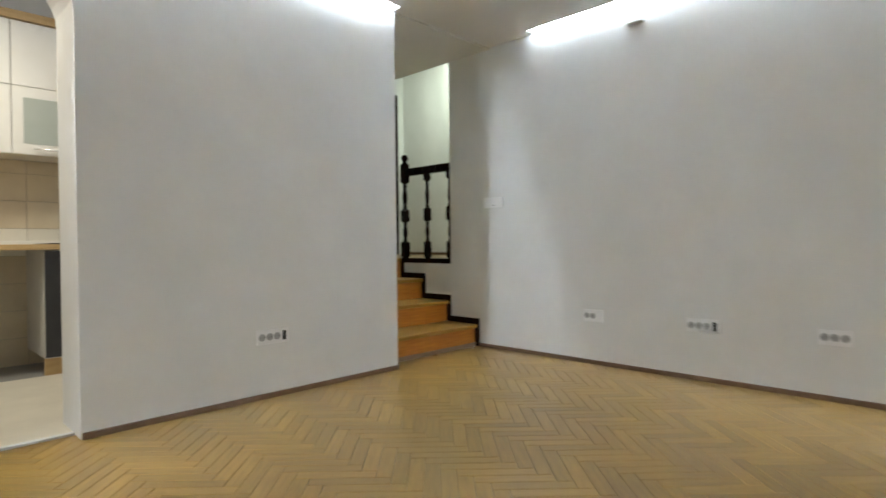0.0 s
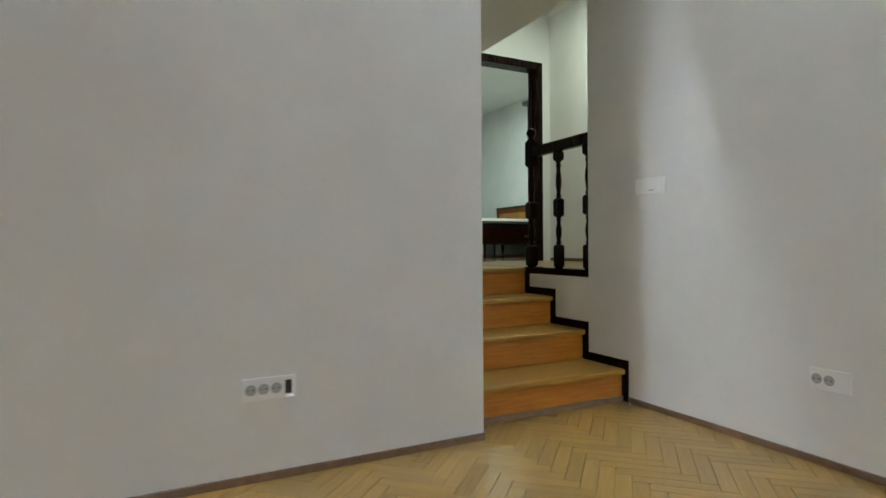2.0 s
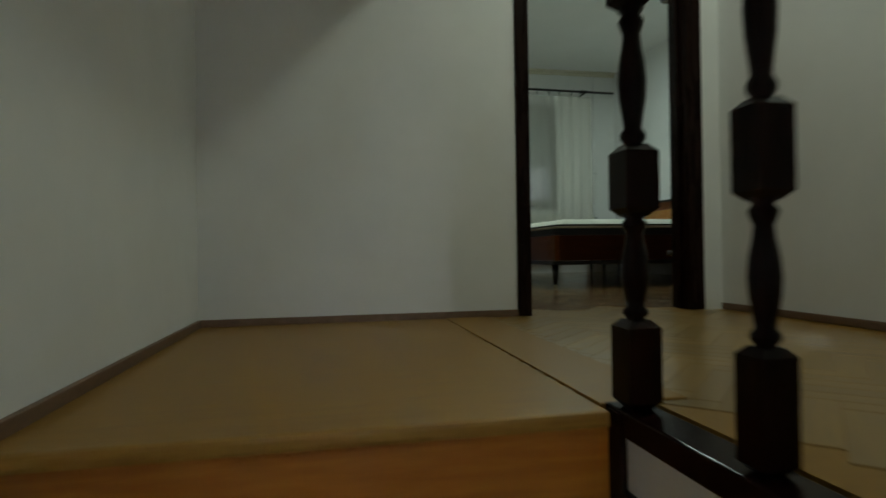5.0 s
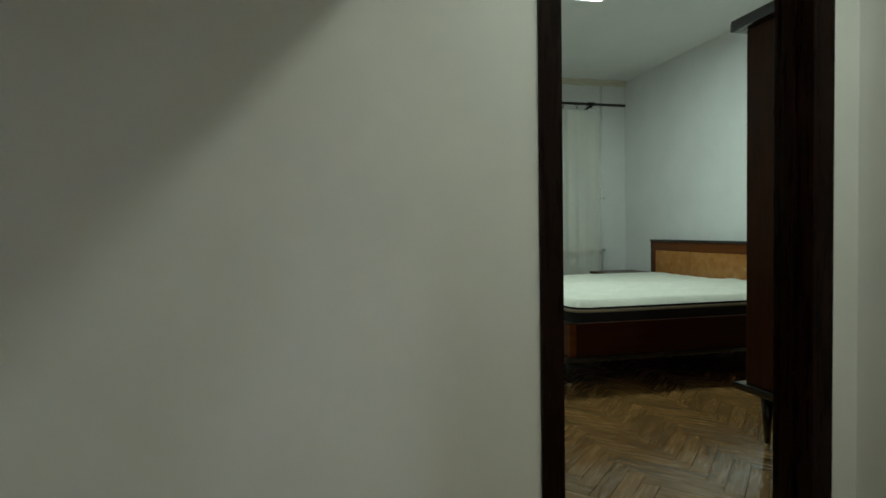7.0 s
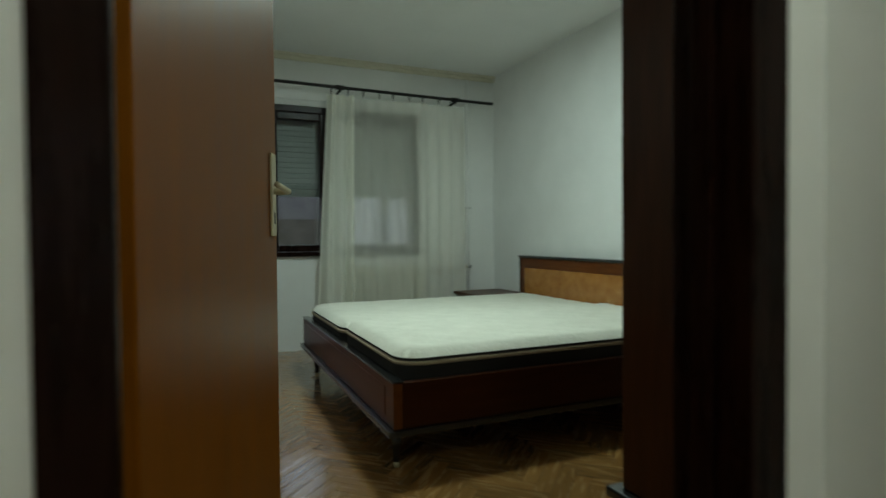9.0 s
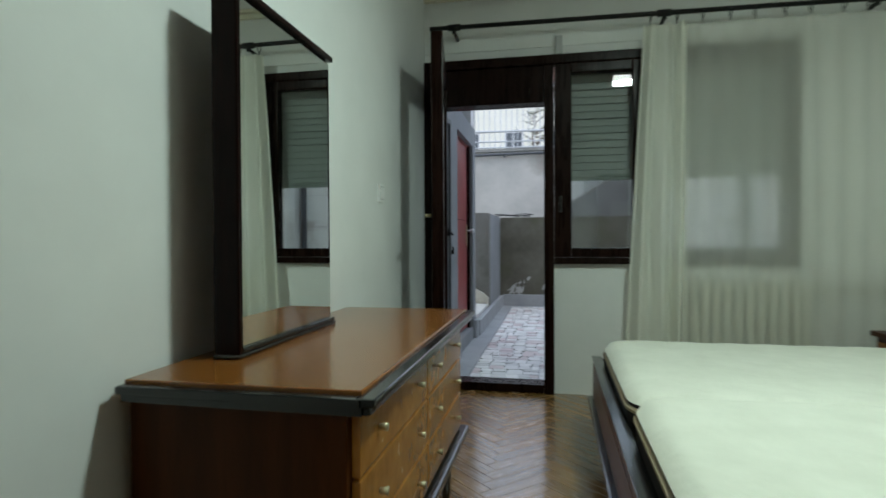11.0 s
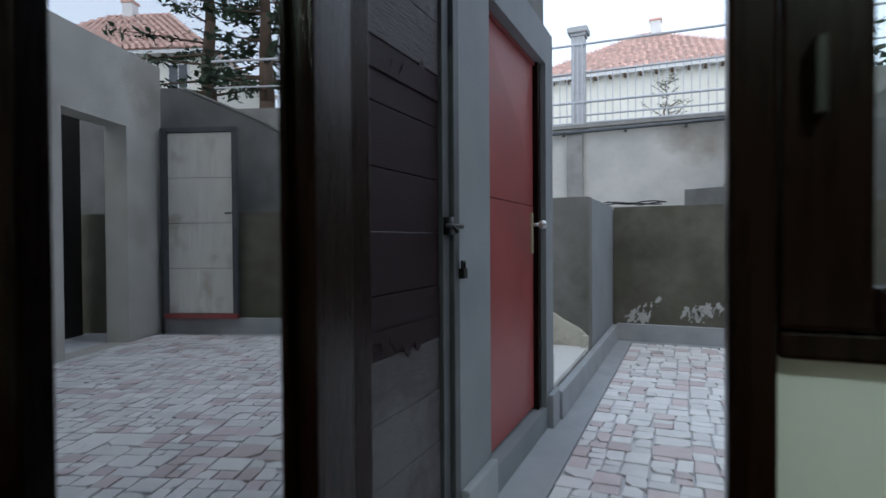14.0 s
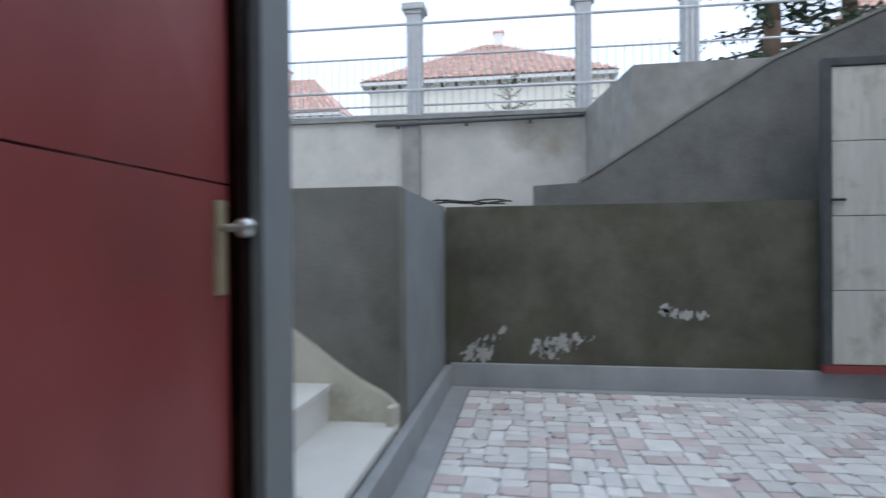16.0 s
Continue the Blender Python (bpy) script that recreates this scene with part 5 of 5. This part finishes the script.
box("frame_rail", wdv, M_METALG, 6.611, 7.279, 14.0, 14.05, 2.72, 2.77, 0.004)
box("frame_rail", wdv, M_RED, 6.56, 7.33, 13.995, 14.055, 0.851, 0.899, 0.004, "rusty bottom rail")
for k in range(4):
    z = 0.905 + k * 0.454
    box("plank", wdv, M_WPLANK, 6.612, 7.278, 14.012, 14.03, z, z + 0.449, 0.004)
box("latch", wdv, M_IRON, 6.6, 6.68, 13.985, 13.999, 1.9, 1.915, 0.002)
rod("hinge_post", wdv, M_METALG, (7.35, 14.02, G), (7.35, 14.02, 2.77), 0.016)

# ---- houses and trees beyond the street ----


def house(name, cx, cy, w, d, z0, ze, zr, label, hip):
    t = thing(name, (cx, cy, z0), label, "house")
    x0, x1, y0, y1 = cx - w / 2, cx + w / 2, cy - d / 2, cy + d / 2
    box("wall", t, M_HOUSE, x0, x1, y0, y1, z0, ze, 0)
    o = 0.55
    e = [(x0 - o, y0 - o), (x1 + o, y0 - o), (x1 + o, y1 + o), (x0 - o, y1 + o)]
    ra_, rb_ = (cx - hip, cy), (cx + hip, cy)
    bm = bmesh.new()
    ev = [bm.verts.new((*p, ze + 0.1)) for p in e]
    a, b = bm.verts.new((*ra_, zr)), bm.verts.new((*rb_, zr))
    for f in ((ev[0], ev[1], b, a), (ev[1], ev[2], b), (ev[2], ev[3], a, b), (ev[3], ev[0], a)):
        bm.faces.new(f)
    bm.faces.new(ev[::-1])
    roof = part("roof", bm, M_ROOF, t)
    bm = bmesh.new()
    rows = 16
    for k in range(rows):
        v0, v1 = k / rows, (k + 1) / rows
        za, zb = ze + 0.1 + (zr - ze - 0.1) * v0, ze + 0.1 + (zr - ze - 0.1) * v1
        ya, yb = y0 - o + (cy - y0 + o) * v0, y0 - o + (cy - y0 + o) * v1
        xa, xb = x0 - o + (ra_[0] - x0 + o) * v0, x1 + o + (rb_[0] - x1 - o) * v0
        n = max(2, int((xb - xa) / 0.42))
        for i in range(n):
            p, q = xa + (xb - xa) * i / n, xa + (xb - xa) * (i + 0.94) / n
            m_ = (p + q) / 2
            vs = [bm.verts.new(c) for c in ((p, ya - 0.06, za + 0.02), (m_, ya - 0.06, za + 0.12), (q, ya - 0.06, za + 0.02), (q, yb, zb + 0.03), (m_, yb, zb + 0.1), (p, yb, zb + 0.03))]
            bm.faces.new((vs[0], vs[1], vs[4], vs[5]))
            bm.faces.new((vs[1], vs[2], vs[3], vs[4]))
    part("roof_tiles", bm, M_ROOF, roof, "red clay roof tiles")["kind"] = "stuff"
    box("eaves_board", t, M_HWHITE, x0 - 0.5, x1 + 0.5, y0 - 0.5, y1 + 0.5, ze - 0.15, ze + 0.08, 0.02)
    for k in range(int(w / 0.9)):
        box("rafter_end", t, M_BARK, x0 + 0.2 + k * 0.9, x0 + 0.35 + k * 0.9, y0 - 0.53, y0 - 0.02, ze - 0.32, ze - 0.16, 0)
    ch = box("chimney", roof, M_HWHITE, cx + 0.2, cx + 0.9, cy - 0.4, cy + 0.3, zr - 0.7, zr + 0.7, 0.02)
    box("chimney_cap", ch, M_ROOF, cx + 0.12, cx + 0.98, cy - 0.48, cy + 0.38, zr + 0.701, zr + 0.85, 0.02)
    nw = int(w / 2.7)
    for s in range(int((ze - z0) / 2.9)):
        for k in range(nw):
            wx, wz = x0 + (k + 0.5) * w / nw, z0 + 1.2 + s * 2.9
            f = box("window", t, M_HWHITE, wx - 0.65, wx + 0.65, y0 - 0.06, y0 - 0.001, wz, wz + 1.5, 0.01)
            box("pane", f, M_HWIN, wx - 0.55, wx - 0.03, y0 - 0.075, y0 - 0.061, wz + 0.1, wz + 1.4, 0)
            box("pane", f, M_HWIN, wx + 0.03, wx + 0.55, y0 - 0.075, y0 - 0.061, wz + 0.1, wz + 1.4, 0)
            box("sill", f, M_HWHITE, wx - 0.75, wx + 0.75, y0 - 0.2, y0 - 0.061, wz - 0.1, wz - 0.001, 0.01)
    return t


house("house", 2.2, 51, 15.0, 11, 3.5, 12.0, 16.1, "cream two-storey house with a red hipped tile roof", 0.5)
house("house", -17, 58, 14, 11, 3.5, 12.0, 16.5, "cream house with a red tile roof farther along the street", 3)
house("house", 27.5, 45, 14, 10, 3.5, 12.6, 17.0, "cream house with a red tile roof behind the conifer", 2)
tb = thing("garden_wall", (0, 32, 3.5), "low cream garden wall across the street", "wall")
box("wall", tb, M_HOUSE, -30, 30, 32, 32.3, 3.5, 4.7, 0.02)


def tree(name, x, y, z, height, seed, label, conifer):
    t = thing(name, (x, y, z), label, "tree")
    rt = random.Random(seed)
    bm = bmesh.new()
    segs = 7
    pts = [Vector((x + rt.uniform(-0.1, 0.1) * k * 0.3, y, z + height * k / segs)) for k in range(segs + 1)]
    rad = 0.035 * height if conifer else 0.02 * height
    for k in range(segs):
        add_rod(bm, pts[k], pts[k + 1], rad * (1 - k / (segs + 1)), 8, rad * (1 - (k + 1) / (segs + 1)))
    trunk = part("trunk", bm, M_BARK, t, smooth=True)
    limbs, crown = bmesh.new(), bmesh.new()
    count = 46 if conifer else 26
    for k in range(count):
        f = rt.uniform(0.3, 0.98)
        base = Vector((x, y, z + height * f))
        a = rt.uniform(0, 2 * math.pi)
        ln = height * (0.42 if conifer else 0.3) * (1.08 - f) * rt.uniform(0.6, 1.2) + 0.15
        tip = base + Vector((ln * math.cos(a), ln * math.sin(a), ln * (rt.uniform(-0.25, 0.15) if conifer else rt.uniform(0.3, 0.9))))
        add_rod(limbs, base, tip, 0.012 * height * (1.1 - f) * 0.5 + 0.008, 5, 0.005)
        for j in range(70 if conifer else 22):
            q = base.lerp(tip, rt.uniform(0.25, 1.05)) + Vector((rt.gauss(0, 0.09), rt.gauss(0, 0.09), rt.gauss(-0.03, 0.07))) * (height / 7)
            s = rt.uniform(0.05, 0.13) * (height / 7)
            d1 = Vector((rt.gauss(0, 1), rt.gauss(0, 1), rt.gauss(0, 0.5))).normalized() * s
            d2 = Vector((rt.gauss(0, 1), rt.gauss(0, 1), rt.gauss(0, 0.5))).normalized() * s * 0.5
            crown.faces.new([crown.verts.new(c) for c in (q - d1, q + d2, q + d1, q - d2)])
    part("branchwork", limbs, M_BARK, trunk)
    part("crown", crown, M_NEEDLE if conifer else M_LEAF, t)["kind"] = "stuff"


tree("conifer", 12.2, 29, 3.5, 11.5, 5, "tall dark conifer behind the street fence", True)
tree("conifer", 15.5, 31, 3.5, 12.5, 8, "tall dark conifer behind the street fence", True)
tree("shrub", 4.4, 24, 3.5, 2.3, 12, "thin pale shrub beyond the fence", False)
tree("shrub", 6.1, 25, 3.5, 2.1, 17, "thin pale shrub beyond the fence", False)
ac = thing("air_conditioner", (-1.6, 45.2, 6.4), "white air conditioner unit on the house wall", "air conditioner")
box("case", ac, M_HWHITE, -2.0, -1.1, 45.1, 45.499, 6.4, 7.0, 0.02)

# ---- floor pieces: herringbone parquet ----


def block_mesh(name, L, W, h, m):
    bm = bmesh.new()
    g = 0.0009
    lo = [bm.verts.new((sx * (L / 2 - g), sy * (W / 2 - g), -h)) for sx, sy in ((-1, -1), (1, -1), (1, 1), (-1, 1))]
    mid = [bm.verts.new((v.co.x, v.co.y, -0.0008)) for v in lo]
    hi = [bm.verts.new((v.co.x - math.copysign(0.0008, v.co.x), v.co.y - math.copysign(0.0008, v.co.y), 0)) for v in lo]
    for a, b in ((lo, mid), (mid, hi)):
        for k in range(4):
            bm.faces.new((a[k], a[(k + 1) % 4], b[(k + 1) % 4], b[k]))
    bm.faces.new(hi)
    me = bpy.data.meshes.new(name)
    bm.to_mesh(me)
    bm.free()
    me.materials.append(m)
    return me


def herringbone(parent, x0, x1, y0, y1, z, L, W, m_piece, m_joined, near, limit, ins):
    """Blocks laid in a herringbone at 45 degrees; those in the near stretch are parts, the rest is joined."""
    me = block_mesh("parquet_block", L, W, 0.011, m_piece)
    k = int(L / W)
    joined = {0: [], 1: []}
    c45 = math.sqrt(0.5)
    cx, cy = (x0 + x1) / 2, (y0 + y1) / 2
    span = int(max(x1 - x0, y1 - y0) / W) + 2 * k
    made = 0
    for r in range(-span, span):
        for s in range(-span // (2 * k) - 2, span // (2 * k) + 3):
            for d in (0, 1):
                if d == 0:
                    u, v = (r + s * 2 * k + k / 2) * W, (r + 0.5) * W
                else:
                    u, v = (r + s * 2 * k + k + 0.5) * W, (r + k / 2 - k + 1) * W
                px, py = cx + (u - v) * c45, cy + (u + v) * c45
                if not (x0 - L * 0.3 < px < x1 + L * 0.3 and y0 - L * 0.3 < py < y1 + L * 0.3) or not ins(px, py):
                    continue
                if near(px, py) and made < limit:
                    ob = new("parquet_block", me)
                    ob.parent = parent
                    ob.matrix_basis = Matrix.Translation((px, py, z)) @ Matrix.Rotation(math.pi / 4 + d * math.pi / 2, 4, "Z")
                    made += 1
                else:
                    joined[d].append((u, v))
    for d in (0, 1):
        vs, fs = [], []
        src = [(v.co.x, v.co.y, v.co.z) for v in me.vertices]
        polys = [tuple(p.vertices) for p in me.polygons]
        for u, v in joined[d]:
            b = len(vs)
            lx, ly = (u, v) if d == 0 else (v, -u)
            vs += [(lx + a, ly + c, e) for a, c, e in src]
            fs += [tuple(b + i for i in p) for p in polys]
        jm = bpy.data.meshes.new("parquet_field")
        jm.from_pydata(vs, [], fs)
        jm.materials.append(m_joined)
        ob = new("parquet_field", jm)
        ob.parent = parent
        ob["kind"] = "stuff"
        ob.matrix_basis = Matrix.Translation((cx, cy, z)) @ Matrix.Rotation(math.pi / 4 + d * math.pi / 2, 4, "Z")


objs = bpy.data.objects
herringbone(objs["floor_living"], -1.2, 4.07, -3.1, 3.2, 0.0, 0.3, 0.06, M_PARQ, M_PARQ_J, lambda x, y: 0.9 < x < 3.4 and 1.3 < y < 2.9, 300, lambda x, y: x < XR + 0.05 and y < 3.28)
herringbone(objs["floor_hall"], 4.03, 5.39, 2.45, YF + 0.1, FL, 0.3, 0.06, M_PARQ, M_PARQ_J, lambda x, y: y > 4.2, 250, lambda x, y: x < 5.4 and (y < YF or 4.5 < x < 5.15) and x > (4.15 if y > 4.24 else 4.19 if y > 3.68 else 4.25))
herringbone(objs["floor_bedroom"], BX0, BX1, YF, 9.52, FL, 0.3, 0.06, M_BPARQ, M_BPARQ_J, lambda x, y: x < 5.2 and y > 6.0, 300, lambda x, y: y > YF + 0.05)

# ---- the plan to metres ----
for ob in list(bpy.data.objects):
    if ob.parent is None and ob.type in {"MESH", "EMPTY"}:
        ob.matrix_basis = (PLAN if ob in FRONT else REAR) @ ob.matrix_basis

# ---- wall tiles of the kitchen ----
bm = bmesh.new()
add_box(bm, -0.0985, 0.0985, -0.004, 0.004, -0.0985, 0.0985)
bmesh.ops.bevel(bm, geom=bm.edges, offset=0.0015, segments=1, affect="EDGES")
tile = bpy.data.meshes.new("wall_tile")
bm.to_mesh(tile)
bm.free()
tile.materials.append(M_TILE)
tile_w = tile.copy()
tile_w.materials.clear()
tile_w.materials.append(M_TILEW)
backing = tagged(box("tile_bed", None, M_GROUT, -1.2, 2.4, 5.249, 5.2595, 0, 1.5, 0), "grey grout bed behind the kitchen tiles", "wall", kind="structure")
backing.matrix_basis = PLAN
for i in range(14):
    for j in range(8):
        ob = new("wall_tile", tile_w if j == 4 else tile)
        ob.parent = backing
        ob.location = (-0.35 + i * 0.2, 5.2465, 0.1 + j * 0.2)
        if j == 7:
            ob.scale = (1, 1, 0.49)
            ob.location.z = 1.4495

# ---- patio paving of marble offcuts ----
rg = random.Random(21)
ground = objs["ground_patio"]


def cut(a, depth, out):
    x0, x1, y0, y1 = a
    w, h = x1 - x0, y1 - y0
    if max(w, h) < 0.125 or (max(w, h) < 0.18 and rg.random() < 0.35):
        out.append(a)
        return
    f = rg.uniform(0.38, 0.62)
    if w > h * rg.uniform(0.75, 1.1):
        cut((x0, x0 + w * f, y0, y1), depth + 1, out)
        cut((x0 + w * f, x1, y0, y1), depth + 1, out)
    else:
        cut((x0, x1, y0, y0 + h * f), depth + 1, out)
        cut((x0, x1, y0 + h * f, y1), depth + 1, out)


stones = []
cut((4.39, 7.4, 9.955, 13.975), 0, stones)
pile = {False: ([], []), True: ([], [])}
single = 0
for x0, x1, y0, y1 in stones:
    g = rg.uniform(0.002, 0.005)
    cx, cy = (x0 + x1) / 2, (y0 + y1) / 2
    zt = rg.uniform(-0.001, 0.0025)
    corners = []
    for sx, sy in ((-1, -1), (1, -1), (1, 1), (-1, 1)):
        corners.append((sx * ((x1 - x0) / 2 - g) + rg.uniform(-0.006, 0.006), sy * ((y1 - y0) / 2 - g) + rg.uniform(-0.006, 0.006)))
    if rg.random() < 0.4:
        k = rg.randrange(4)
        p, q, r_ = corners[k - 1], corners[k], corners[(k + 1) % 4]
        f = rg.uniform(0.2, 0.4)
        corners[k:k + 1] = [(q[0] + (p[0] - q[0]) * f, q[1] + (p[1] - q[1]) * f), (q[0] + (r_[0] - q[0]) * f, q[1] + (r_[1] - q[1]) * f)]
    n = len(corners)
    vs = [(px, py, -0.012) for px, py in corners] + [(px, py, -0.002) for px, py in corners] + [(px * 0.965, py * 0.965, 0.0) for px, py in corners]
    fs = [tuple(range(2 * n, 3 * n))]
    for lv in (0, n):
        fs += [(lv + k, lv + (k + 1) % n, lv + n + (k + 1) % n, lv + n + k) for k in range(n)]
    pink = rg.random() < 0.2
    near = cx < 6.1 and 10.6 < cy < 13.9
    if near and single < 290:
        me = bpy.data.meshes.new("paving_stone")
        me.from_pydata(vs, [], fs)
        me.materials.append(M_STONEP if pink else M_STONE)
        ob = new("paving_stone", me)
        ob.parent = ground
        ob.location = (cx, cy, G + 0.002 + zt)
        single += 1
    else:
        pv, pf = pile[pink]
        b = len(pv)
        pv += [(cx + x, cy + y, G + 0.002 + zt + z) for x, y, z in vs]
        pf += [tuple(b + i for i in f) for f in fs]
for pink, (pv, pf) in pile.items():
    me = bpy.data.meshes.new("paving_field")
    me.from_pydata(pv, [], pf)
    me.materials.append(M_STONEP_J if pink else M_STONE_J)
    ob = new("paving_field", me)
    ob.parent = ground
    ob["kind"] = "stuff"
